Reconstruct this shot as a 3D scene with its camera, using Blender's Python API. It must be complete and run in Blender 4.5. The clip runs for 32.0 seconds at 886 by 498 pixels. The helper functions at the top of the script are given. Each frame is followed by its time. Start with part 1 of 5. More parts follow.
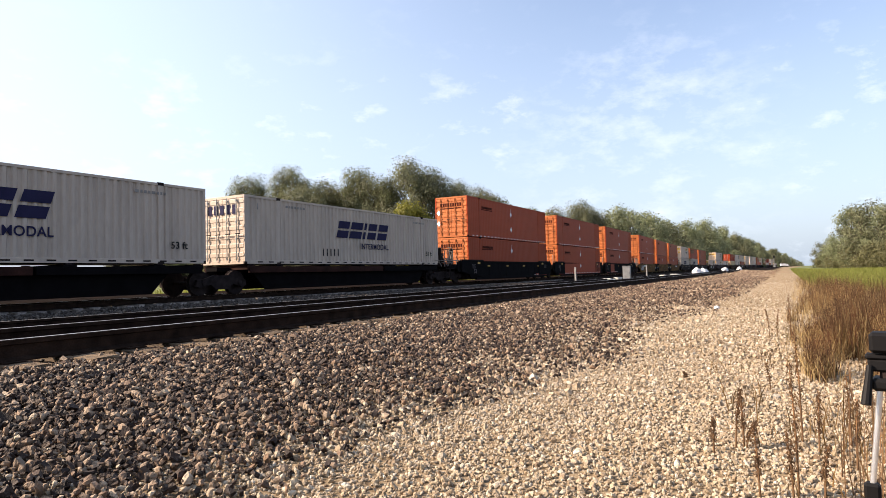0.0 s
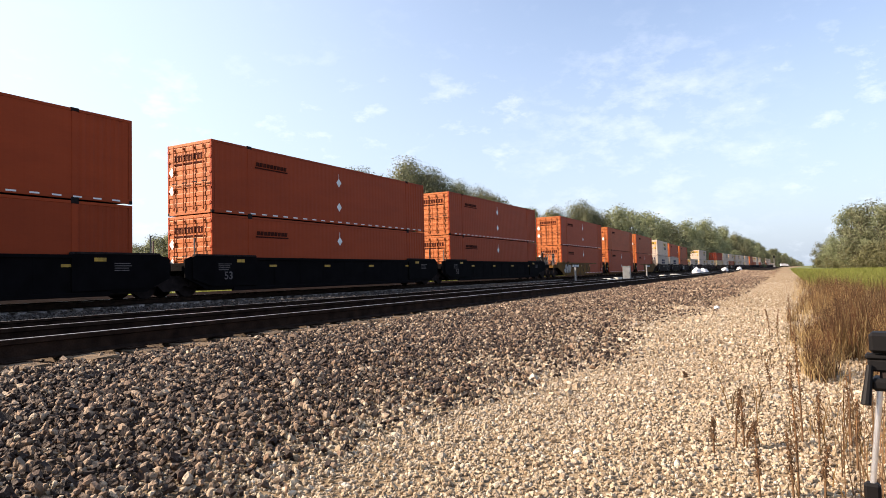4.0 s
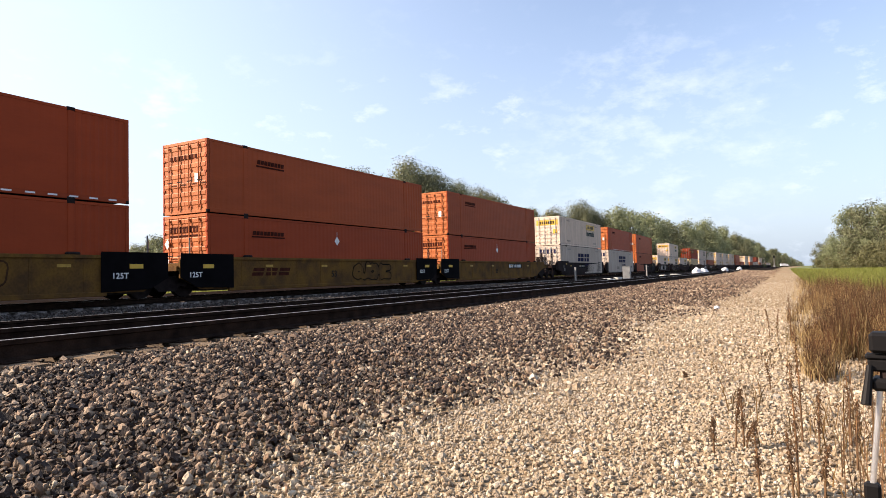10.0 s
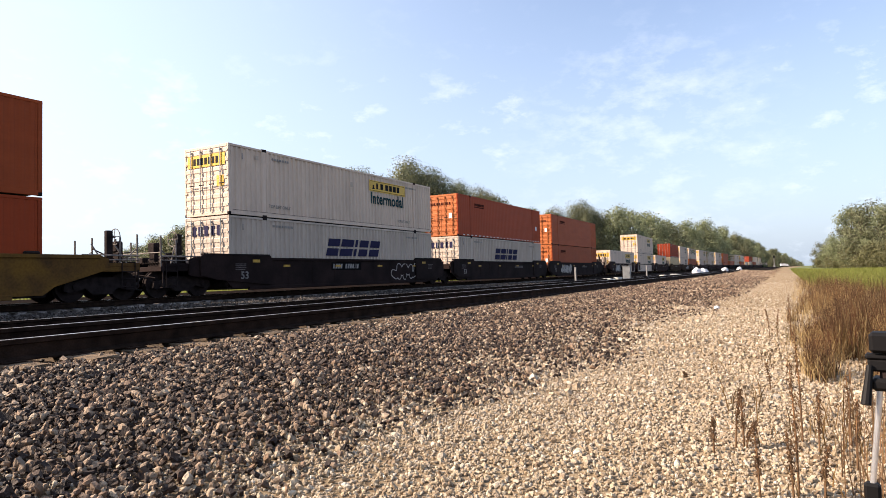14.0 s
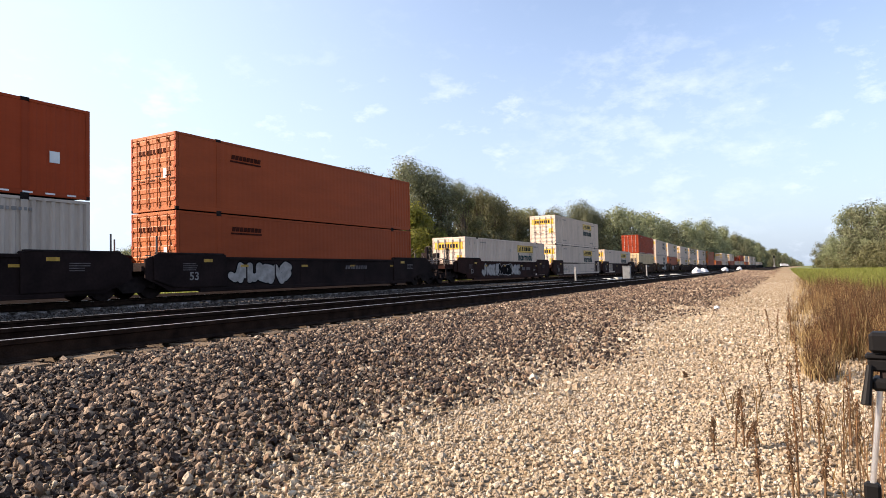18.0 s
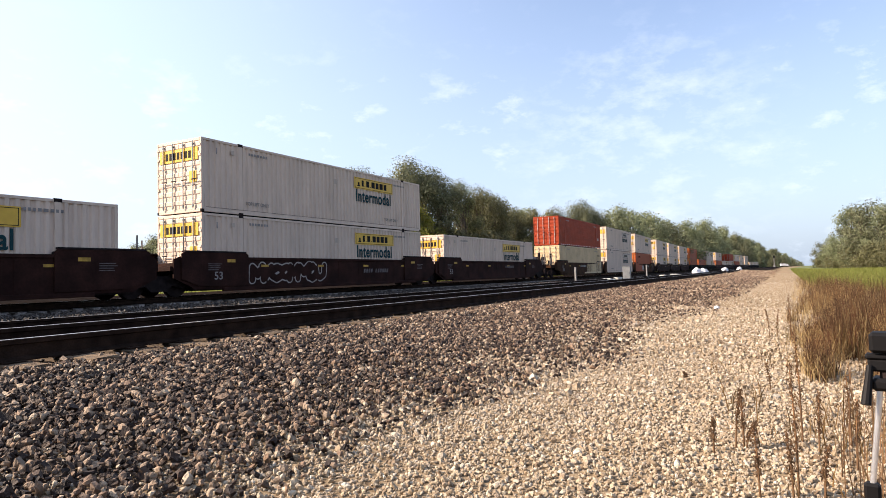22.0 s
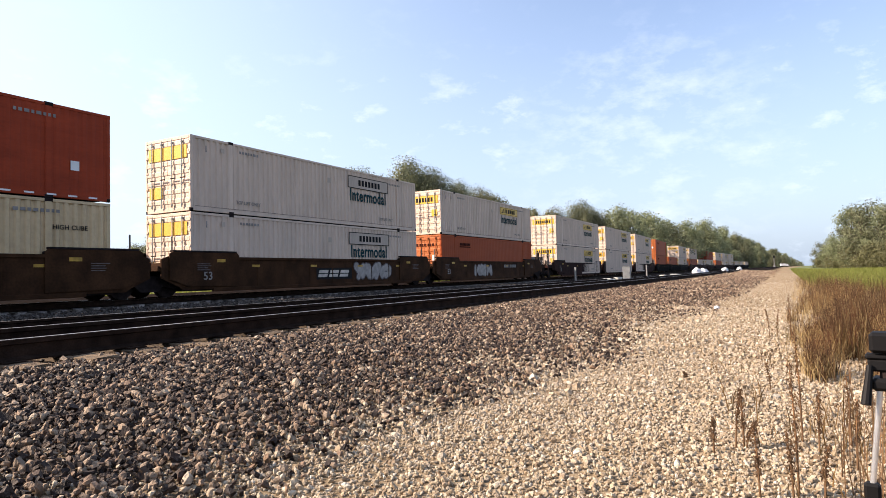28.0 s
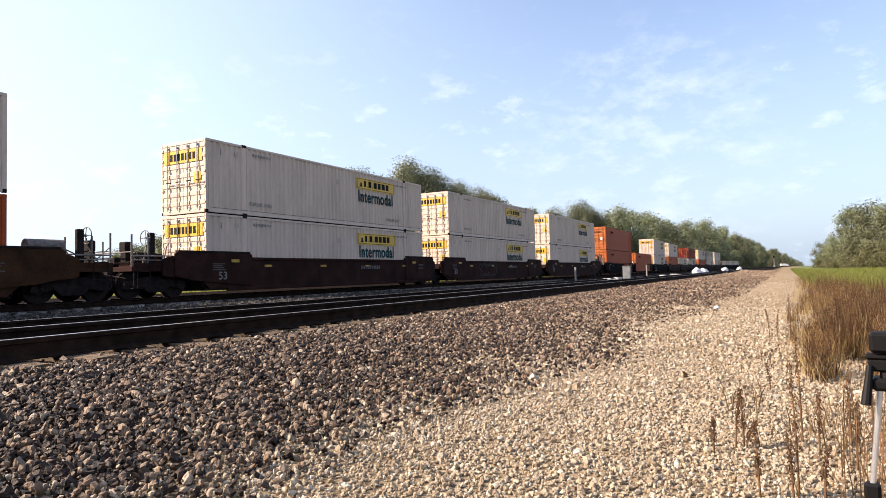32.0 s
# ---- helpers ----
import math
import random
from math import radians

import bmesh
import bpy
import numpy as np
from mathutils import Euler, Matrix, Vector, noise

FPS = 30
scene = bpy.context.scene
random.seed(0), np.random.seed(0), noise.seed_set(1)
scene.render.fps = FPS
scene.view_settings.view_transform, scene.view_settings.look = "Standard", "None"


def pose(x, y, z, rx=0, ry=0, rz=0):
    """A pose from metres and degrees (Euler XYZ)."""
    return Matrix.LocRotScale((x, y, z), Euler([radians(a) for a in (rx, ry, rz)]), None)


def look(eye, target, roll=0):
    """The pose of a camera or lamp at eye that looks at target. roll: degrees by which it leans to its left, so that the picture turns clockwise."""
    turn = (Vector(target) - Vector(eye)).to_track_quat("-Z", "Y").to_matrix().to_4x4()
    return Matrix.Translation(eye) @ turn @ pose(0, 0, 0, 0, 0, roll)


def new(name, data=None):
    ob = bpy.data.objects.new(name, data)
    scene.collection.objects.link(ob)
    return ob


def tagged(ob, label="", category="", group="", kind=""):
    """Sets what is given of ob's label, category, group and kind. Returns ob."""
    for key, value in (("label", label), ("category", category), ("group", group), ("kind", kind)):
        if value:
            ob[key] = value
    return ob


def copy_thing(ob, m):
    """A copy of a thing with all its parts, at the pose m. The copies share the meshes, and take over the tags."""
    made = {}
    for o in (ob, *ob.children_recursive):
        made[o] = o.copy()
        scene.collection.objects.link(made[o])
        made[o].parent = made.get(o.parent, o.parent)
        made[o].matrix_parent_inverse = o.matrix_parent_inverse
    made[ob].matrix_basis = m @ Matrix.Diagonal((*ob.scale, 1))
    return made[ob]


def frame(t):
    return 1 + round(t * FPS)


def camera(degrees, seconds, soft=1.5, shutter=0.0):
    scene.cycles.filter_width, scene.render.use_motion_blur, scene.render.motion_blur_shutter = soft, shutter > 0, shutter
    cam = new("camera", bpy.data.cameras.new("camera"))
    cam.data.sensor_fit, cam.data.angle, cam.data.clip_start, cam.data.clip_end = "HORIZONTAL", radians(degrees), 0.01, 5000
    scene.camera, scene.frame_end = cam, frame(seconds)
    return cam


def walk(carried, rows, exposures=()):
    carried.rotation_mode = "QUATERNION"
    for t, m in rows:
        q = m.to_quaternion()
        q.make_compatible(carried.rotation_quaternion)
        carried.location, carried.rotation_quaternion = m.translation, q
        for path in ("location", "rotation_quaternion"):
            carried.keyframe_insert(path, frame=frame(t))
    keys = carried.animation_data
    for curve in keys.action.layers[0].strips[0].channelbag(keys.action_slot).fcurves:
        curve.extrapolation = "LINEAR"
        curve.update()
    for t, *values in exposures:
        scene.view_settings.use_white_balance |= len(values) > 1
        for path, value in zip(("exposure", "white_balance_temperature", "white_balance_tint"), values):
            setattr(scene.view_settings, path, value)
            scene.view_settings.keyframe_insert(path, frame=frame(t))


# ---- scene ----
# Carried on a low stand beside the line: it stays where it is for the whole clip.
CAM_Z = 0.95
cam = camera(70.98, 32.0, soft=0.5)
eye = (0.0, 0.0, CAM_Z)
YAW, PITCH = radians(28.84), radians(2.335)
aim = (-math.sin(YAW) * math.cos(PITCH), math.cos(YAW) * math.cos(PITCH), CAM_Z + math.sin(PITCH))
walk(cam, [(0.0, look(eye, aim, -1.414)), (32.0, look(eye, aim, -1.414))], exposures=[(0.0, 1.21, 6900, 16), (32.0, 1.21, 6600, 16)])

# ---- light ----
SUN_EL, SUN_AZ = radians(34), radians(237.0)
SUN_DIR = Vector((math.sin(SUN_AZ) * math.cos(SUN_EL), math.cos(SUN_AZ) * math.cos(SUN_EL), math.sin(SUN_EL)))
world = bpy.data.worlds.new("sky")
scene.world = world
world.use_nodes = True


def sky_world():
    nt = world.node_tree
    n, l = nt.nodes, nt.links
    n.clear()
    out = n.new("ShaderNodeOutputWorld")
    bg = n.new("ShaderNodeBackground")
    bg.inputs["Strength"].default_value = 0.108
    sky = n.new("ShaderNodeTexSky")
    sky.sky_type = "NISHITA"
    sky.sun_disc = False
    sky.sun_elevation, sky.sun_rotation = SUN_EL, SUN_AZ
    sky.air_density, sky.dust_density, sky.ozone_density = 1.0, 3.0, 1.6
    co = n.new("ShaderNodeTexCoord")
    mp = n.new("ShaderNodeMapping")
    mp.inputs["Scale"].default_value = (5.2, 5.2, 10.5)
    l.new(co.outputs["Generated"], mp.inputs["Vector"])
    n1 = n.new("ShaderNodeTexNoise")
    n1.inputs["Scale"].default_value = 3.1
    n1.inputs["Detail"].default_value = 9.0
    n1.inputs["Roughness"].default_value = 0.62
    l.new(mp.outputs[0], n1.inputs["Vector"])
    r1 = n.new("ShaderNodeValToRGB")
    r1.color_ramp.elements[0].position, r1.color_ramp.elements[1].position = 0.55, 0.74
    l.new(n1.outputs["Fac"], r1.inputs[0])
    mul = n.new("ShaderNodeMath")
    mul.operation = "MULTIPLY"
    mul.inputs[1].default_value = 0.42
    l.new(r1.outputs[0], mul.inputs[0])
    # the small clouds thin out overhead
    up = n.new("ShaderNodeSeparateXYZ")
    l.new(co.outputs["Generated"], up.inputs[0])
    thin_out = n.new("ShaderNodeMapRange")
    thin_out.inputs["From Min"].default_value, thin_out.inputs["From Max"].default_value = 0.24, 0.35
    thin_out.inputs["To Min"].default_value, thin_out.inputs["To Max"].default_value = 1.0, 0.10
    l.new(up.outputs["Z"], thin_out.inputs["Value"])
    veil = n.new("ShaderNodeMath")
    veil.operation = "MULTIPLY"
    l.new(mul.outputs[0], veil.inputs[0])
    l.new(thin_out.outputs[0], veil.inputs[1])
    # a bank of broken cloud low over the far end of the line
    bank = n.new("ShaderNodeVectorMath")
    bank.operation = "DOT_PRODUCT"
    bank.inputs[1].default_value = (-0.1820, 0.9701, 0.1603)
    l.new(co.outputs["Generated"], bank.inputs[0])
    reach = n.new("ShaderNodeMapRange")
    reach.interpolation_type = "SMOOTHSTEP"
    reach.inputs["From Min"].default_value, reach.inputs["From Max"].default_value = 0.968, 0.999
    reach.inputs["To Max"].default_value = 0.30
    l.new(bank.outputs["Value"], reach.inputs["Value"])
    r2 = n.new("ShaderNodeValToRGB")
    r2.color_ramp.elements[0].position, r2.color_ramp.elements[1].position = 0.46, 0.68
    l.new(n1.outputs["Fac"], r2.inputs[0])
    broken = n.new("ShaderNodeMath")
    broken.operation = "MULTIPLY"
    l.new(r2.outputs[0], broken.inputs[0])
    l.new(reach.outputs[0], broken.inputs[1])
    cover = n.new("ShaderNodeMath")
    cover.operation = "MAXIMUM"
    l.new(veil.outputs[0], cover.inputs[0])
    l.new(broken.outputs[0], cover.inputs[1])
    mix = n.new("ShaderNodeMixRGB")
    mix.inputs["Color2"].default_value = (7.2, 7.0, 6.8, 1)
    l.new(cover.outputs[0], mix.inputs["Fac"])
    l.new(sky.outputs[0], mix.inputs["Color1"])
    # summer haze: the sky pales towards the horizon all round
    sep = n.new("ShaderNodeSeparateXYZ")
    l.new(co.outputs["Generated"], sep.inputs[0])
    hz = n.new("ShaderNodeMapRange")
    hz.inputs["From Min"].default_value, hz.inputs["From Max"].default_value = 0.0, 0.62
    hz.inputs["To Min"].default_value, hz.inputs["To Max"].default_value = 0.62, 0.0
    hz.interpolation_type = "SMOOTHSTEP"
    l.new(sep.outputs["Z"], hz.inputs["Value"])
    pale = n.new("ShaderNodeMixRGB")
    pale.inputs["Color2"].default_value = (3.55, 4.1, 4.6, 1)
    l.new(hz.outputs[0], pale.inputs["Fac"])
    l.new(mix.outputs[0], pale.inputs["Color1"])
    # and it whitens on the side where the sun stands
    toward = n.new("ShaderNodeVectorMath")
    toward.operation = "DOT_PRODUCT"
    toward.inputs[1].default_value = SUN_DIR
    l.new(co.outputs["Generated"], toward.inputs[0])
    near_sun = n.new("ShaderNodeMapRange")
    near_sun.interpolation_type = "SMOOTHSTEP"
    near_sun.inputs["From Min"].default_value, near_sun.inputs["From Max"].default_value = -0.15, 0.75
    near_sun.inputs["To Max"].default_value = 0.45
    l.new(toward.outputs["Value"], near_sun.inputs["Value"])
    glare = n.new("ShaderNodeMixRGB")
    glare.inputs["Color2"].default_value = (4.9, 5.5, 5.9, 1)
    l.new(near_sun.outputs[0], glare.inputs["Fac"])
    l.new(pale.outputs[0], glare.inputs["Color1"])
    tint = n.new("ShaderNodeMixRGB")
    tint.blend_type = "MULTIPLY"
    tint.inputs["Fac"].default_value = 1.0
    tint.inputs["Color2"].default_value = (0.915, 0.99, 1.08, 1)
    l.new(glare.outputs[0], tint.inputs["Color1"])
    l.new(tint.outputs[0], bg.inputs["Color"])
    l.new(bg.outputs[0], out.inputs[0])


sky_world()
sun = new("sun", bpy.data.lights.new("sun", "SUN"))
sun.data.energy, sun.data.angle, sun.data.color = 5.0, radians(0.55), (1.0, 0.86, 0.68)
sun.matrix_world = look(SUN_DIR * 50, (0, 0, 0))


# ---- materials ----
def mat(name, col, rough=0.7, metal=0.0, var=0.15, scale=3.0, bump=0.0, bscale=60.0, col2=None, rnd=0.0, island=False, stretch=(1, 1, 1), spec=0.35, glow_through=0.0):
    """A surface with large stains, fine grain, a fine relief and, per piece, a shift of tone."""
    m = bpy.data.materials.new(name)
    m.use_nodes = True
    n, l = m.node_tree.nodes, m.node_tree.links
    b = n["Principled BSDF"]
    b.inputs["Roughness"].default_value = rough
    b.inputs["Metallic"].default_value = metal
    b.inputs["Specular IOR Level"].default_value = spec
    co = n.new("ShaderNodeTexCoord")
    mp = n.new("ShaderNodeMapping")
    mp.inputs["Scale"].default_value = stretch
    l.new(co.outputs["Object"], mp.inputs["Vector"])
    big = n.new("ShaderNodeTexNoise")
    big.inputs["Scale"].default_value = scale
    big.inputs["Detail"].default_value = 6
    l.new(mp.outputs[0], big.inputs["Vector"])
    fine = n.new("ShaderNodeTexNoise")
    fine.inputs["Scale"].default_value = bscale
    fine.inputs["Detail"].default_value = 4
    l.new(mp.outputs[0], fine.inputs["Vector"])
    c2 = col2 or tuple(c * (1 - var * 1.6) for c in col)
    c1 = tuple(min(1, c * (1 + var * 0.6)) for c in col)
    ramp = n.new("ShaderNodeValToRGB")
    ramp.color_ramp.elements[0].color, ramp.color_ramp.elements[1].color = (*c2, 1), (*c1, 1)
    ramp.color_ramp.elements[0].position, ramp.color_ramp.elements[1].position = 0.33, 0.66
    l.new(big.outputs["Fac"], ramp.inputs[0])
    mx = n.new("ShaderNodeMixRGB")
    mx.blend_type = "MULTIPLY"
    mx.inputs["Fac"].default_value = min(1.0, var * 2)
    l.new(ramp.outputs[0], mx.inputs["Color1"])
    g = n.new("ShaderNodeValToRGB")
    g.color_ramp.elements[0].color, g.color_ramp.elements[1].color = (0.55, 0.55, 0.55, 1), (1, 1, 1, 1)
    g.color_ramp.elements[0].position, g.color_ramp.elements[1].position = 0.3, 0.6
    l.new(fine.outputs["Fac"], g.inputs[0])
    l.new(g.outputs[0], mx.inputs["Color2"])
    last = mx.outputs[0]
    if rnd:
        if island:
            src = n.new("ShaderNodeNewGeometry").outputs["Random Per Island"]
        else:
            src = n.new("ShaderNodeObjectInfo").outputs["Random"]
        rr = n.new("ShaderNodeMapRange")
        rr.inputs["To Min"].default_value, rr.inputs["To Max"].default_value = 1 - rnd, 1 + rnd
        l.new(src, rr.inputs["Value"])
        hs = n.new("ShaderNodeHueSaturation")
        l.new(rr.outputs[0], hs.inputs["Value"])
        l.new(last, hs.inputs["Color"])
        last = hs.outputs[0]
    l.new(last, b.inputs["Base Color"])
    if glow_through:
        tr = n.new("ShaderNodeBsdfTranslucent")
        ms = n.new("ShaderNodeMixShader")
        ms.inputs[0].default_value = glow_through
        l.new(last, tr.inputs["Color"])
        l.new(b.outputs[0], ms.inputs[1])
        l.new(tr.outputs[0], ms.inputs[2])
        l.new(ms.outputs[0], n["Material Output"].inputs["Surface"])
    if bump:
        bp = n.new("ShaderNodeBump")
        bp.inputs["Strength"].default_value = bump
        bp.inputs["Distance"].default_value = 0.02
        l.new(fine.outputs["Fac"], bp.inputs["Height"])
        l.new(bp.outputs[0], b.inputs["Normal"])
    return m


def stone_mat(name, stops, rough=0.7, bump=0.5):
    """Stones whose tone changes from one to the next."""
    m = mat(name, (0.3, 0.28, 0.25), rough, bump=bump, bscale=90, spec=0.3)
    n, l = m.node_tree.nodes, m.node_tree.links
    geo = n.new("ShaderNodeNewGeometry")
    ramp = n.new("ShaderNodeValToRGB")
    ramp.color_ramp.interpolation = "LINEAR"
    el = ramp.color_ramp.elements
    el[0].position, el[0].color = 0.0, (*stops[0], 1)
    el[1].position, el[1].color = 1.0, (*stops[-1], 1)
    for i, s in enumerate(stops[1:-1]):
        e = el.new((i + 1) / (len(stops) - 1))
        e.color = (*s, 1)
    l.new(geo.outputs["Random Per Island"], ramp.inputs[0])
    fine = n.new("ShaderNodeTexNoise")
    fine.inputs["Scale"].default_value = 35
    fine.inputs["Detail"].default_value = 5
    co = n.new("ShaderNodeTexCoord")
    l.new(co.outputs["Object"], fine.inputs["Vector"])
    g = n.new("ShaderNodeValToRGB")
    g.color_ramp.elements[0].color, g.color_ramp.elements[1].color = (0.5, 0.47, 0.45, 1), (1, 1, 1, 1)
    g.color_ramp.elements[0].position, g.color_ramp.elements[1].position = 0.32, 0.62
    l.new(fine.outputs["Fac"], g.inputs[0])
    mx = n.new("ShaderNodeMixRGB")
    mx.blend_type = "MULTIPLY"
    mx.inputs["Fac"].default_value = 0.8
    l.new(ramp.outputs[0], mx.inputs["Color1"])
    l.new(g.outputs[0], mx.inputs["Color2"])
    l.new(mx.outputs[0], n["Principled BSDF"].inputs["Base Color"])
    return m


M = {}
M["orange"] = mat("orange_paint", (0.305, 0.042, 0.009), 0.6, spec=0.17, var=0.06, scale=0.9, bscale=9, rnd=0.10, stretch=(1, 0.5, 2))
M["orange_light"] = mat("lighter_orange_paint", (0.335, 0.059, 0.014), 0.6, spec=0.17, var=0.08, scale=0.9, bscale=9, rnd=0.10, stretch=(1, 0.5, 2))
# the orange as it looks in full sun, lightened in the base colour
M["orange_sunlit"] = mat("sunlit_orange_paint", (0.44, 0.125, 0.035), 0.55, spec=0.25, var=0.16, scale=1.2, bscale=12)
M["red"] = mat("red_paint", (0.315, 0.042, 0.013), 0.6, spec=0.17, var=0.14, scale=0.9, bscale=9, stretch=(1, 0.5, 2))
M["white"] = mat("white_paint", (0.645, 0.495, 0.395), 0.6, spec=0.2, var=0.09, scale=0.8, bscale=7, rnd=0.04, stretch=(1, 1.5, 0.4))
M["grey_white"] = mat("grey_white_paint", (0.49, 0.395, 0.325), 0.6, spec=0.2, var=0.10, scale=0.8, bscale=7, stretch=(1, 1.5, 0.4))
M["tan"] = mat("tan_paint", (0.59, 0.425, 0.245), 0.55, var=0.12, scale=0.8, bscale=7)
M["yellow"] = mat("yellow_paint", (0.66, 0.39, 0.045), 0.45, var=0.06)
M["navy"] = mat("navy_ink", (0.022, 0.020, 0.055), 0.8, spec=0.1, var=0.1)
M["teal_ink"] = mat("dark_teal_ink", (0.011, 0.046, 0.052), 0.8, spec=0.1, var=0.1)
M["post_white"] = mat("dirty_white_post", (0.27, 0.26, 0.25), 0.8, var=0.25, scale=9)
M["black"] = mat("black_ink", (0.018, 0.016, 0.016), 0.8, spec=0.1, var=0.1)
M["name_ink"] = mat("dark_brown_ink", (0.065, 0.017, 0.011), 0.9, spec=0.05, var=0.25, scale=5)
M["grey_ink"] = mat("faded_grey_ink", (0.26, 0.235, 0.22), 0.6, var=0.2)
M["faded_mark"] = mat("faded_pale_stencil", (0.13, 0.105, 0.10), 0.8, var=0.3, scale=6)
M["pale"] = mat("pale_decal", (0.75, 0.75, 0.74), 0.5, var=0.05)
M["steel"] = mat("galvanised_steel", (0.45, 0.45, 0.43), 0.45, metal=0.6, var=0.2, scale=8)
M["dark_steel"] = mat("dark_running_gear", (0.026, 0.018, 0.017), 0.9, spec=0.1, var=0.3, scale=5, bump=0.3)
M["car_black"] = mat("black_car_paint", (0.0055, 0.0045, 0.0050), 0.9, spec=0.05, var=0.25, scale=2)
M["car_yellow"] = mat("weathered_yellow_car_paint", (0.155, 0.074, 0.014), 0.8, spec=0.12, var=0.28, scale=1.3, bscale=14, col2=(0.085, 0.042, 0.016))
M["car_brown"] = mat("oxide_brown_car_paint", (0.0360, 0.0135, 0.0099), 0.85, spec=0.1, var=0.3, scale=1.3, bscale=14)
M["car_rust"] = mat("rusty_brown_car_paint", (0.058, 0.025, 0.011), 0.85, spec=0.1, var=0.3, scale=1.3, bscale=14)
M["car_grey"] = mat("faded_maroon_car_paint", (0.0223, 0.0124, 0.0112), 0.85, spec=0.1, var=0.3, scale=1.2, bscale=12)
M["grafsilver"] = mat("silver_spray_paint", (0.36, 0.315, 0.285), 0.6, var=0.2, scale=4)
M["grafwhite"] = mat("white_spray_paint", (0.60, 0.52, 0.45), 0.6, var=0.2, scale=4)
M["graflilac"] = mat("grey_lilac_spray_paint", (0.15, 0.125, 0.13), 0.7, var=0.3, scale=3)
M["grafteal"] = mat("teal_spray_paint", (0.03, 0.065, 0.056), 0.7, var=0.3, scale=3)
M["end_grey"] = mat("grimy_end_rail", (0.20, 0.165, 0.145), 0.7, var=0.3, scale=8)
M["rubber"] = mat("black_rubber", (0.02, 0.02, 0.02), 0.6, var=0.1)
M["rail_side"] = mat("rusty_rail", (0.028, 0.016, 0.011), 0.95, spec=0.08, var=0.35, scale=6, bump=0.3)
M["rail_top"] = mat("polished_rail_head", (0.50, 0.47, 0.44), 0.42, metal=1.0, var=0.12, scale=10)
M["tie"] = mat("weathered_tie_wood", (0.1480, 0.0999, 0.0592), 0.9, var=0.4, scale=4, bump=0.8, bscale=40, rnd=0.3, stretch=(0.4, 4, 4))
M["tie_dark"] = mat("creosoted_tie_wood", (0.045, 0.030, 0.021), 0.9, var=0.35, scale=4, bump=0.8, bscale=40, rnd=0.3, stretch=(0.4, 4, 4))
M["tie_grey"] = mat("grey_weathered_tie_wood", (0.30, 0.255, 0.225), 0.9, var=0.35, scale=4, bump=0.8, bscale=40, rnd=0.3, stretch=(0.4, 4, 4))
M["reflector"] = mat("dirty_yellow_reflector", (0.52, 0.29, 0.035), 0.5, var=0.25, scale=5)
M["concrete"] = mat("pale_concrete", (0.5, 0.48, 0.44), 0.85, var=0.2, scale=5)
M["bag"] = mat("white_woven_bag", (0.62, 0.62, 0.64), 0.6, var=0.08, scale=6, bump=0.4, bscale=30)
M["silver_box"] = mat("aluminium_cabinet", (0.24, 0.24, 0.235), 0.5, metal=0.1, var=0.12, scale=4)
M["bark"] = mat("grey_bark", (0.12, 0.095, 0.07), 0.9, var=0.35, scale=5, bump=0.8, bscale=25, stretch=(1, 1, 0.25))
M["leaf"] = mat("green_leaves", (0.1565, 0.1625, 0.0713), 0.6, var=0.25, scale=0.5, rnd=0.34, island=True, glow_through=0.42)
M["leaf_yellow"] = mat("yellow_green_leaves", (0.2087, 0.2020, 0.0320), 0.6, var=0.25, scale=0.5, rnd=0.3, island=True, glow_through=0.48)
M["leaf_dark"] = mat("dark_green_leaves", (0.1565, 0.1625, 0.0868), 0.6, var=0.25, scale=0.5, rnd=0.34, island=True, glow_through=0.42)
M["leaf_olive"] = mat("olive_leaves", (0.1660, 0.1581, 0.0731), 0.6, var=0.25, scale=0.5, rnd=0.35, island=True, glow_through=0.48)
M["dry"] = mat("dry_grass", (0.2486, 0.1472, 0.0577), 0.85, var=0.45, scale=0.9, rnd=0.55, island=True, glow_through=0.48)
# leaves of distant trees: the haze of distance is lightened into the green
M["leaf_hazed"] = mat("haze_paled_green_leaves", (0.2318, 0.2546, 0.1380), 0.6, var=0.2, scale=0.5, rnd=0.25, island=True, glow_through=0.48)
M["dry_red"] = mat("reddish_dry_stems", (0.1110, 0.0515, 0.0230), 0.85, var=0.45, scale=0.9, rnd=0.55, island=True, glow_through=0.4)
M["straw"] = mat("pale_straw", (0.4289, 0.3064, 0.1429), 0.8, var=0.2, scale=2, rnd=0.35, island=True, glow_through=0.3)
M["rust_weed"] = mat("rust_brown_seed_heads", (0.175, 0.092, 0.042), 0.85, var=0.3, scale=9, rnd=0.4, island=True)
M["green_crop"] = mat("bright_green_grass", (0.1998, 0.2109, 0.0444), 0.7, var=0.15, scale=1, rnd=0.25, island=True, glow_through=0.48)
M["ballast"] = stone_mat("crushed_ballast", [(0.060, 0.033, 0.022), (0.17, 0.108, 0.068), (0.29, 0.205, 0.135), (0.095, 0.058, 0.040), (0.38, 0.29, 0.205), (0.13, 0.082, 0.056), (0.22, 0.138, 0.085), (0.50, 0.41, 0.30)])
# near-black tones put the shade of the gaps between stones into the colour
M["shade_ballast"] = stone_mat("gap_shade_ballast_stone", [(0.010, 0.006, 0.005), (0.045, 0.026, 0.018), (0.016, 0.010, 0.008), (0.085, 0.054, 0.036), (0.022, 0.013, 0.010), (0.035, 0.021, 0.015)])
# pale ballast toned down: part of the train's shadow is in the colour
M["bed_ballast"] = stone_mat("train_shadow_ballast_stone", [(0.008, 0.006, 0.005), (0.058, 0.047, 0.041), (0.020, 0.015, 0.012), (0.115, 0.098, 0.085), (0.027, 0.020, 0.017), (0.162, 0.142, 0.121)])
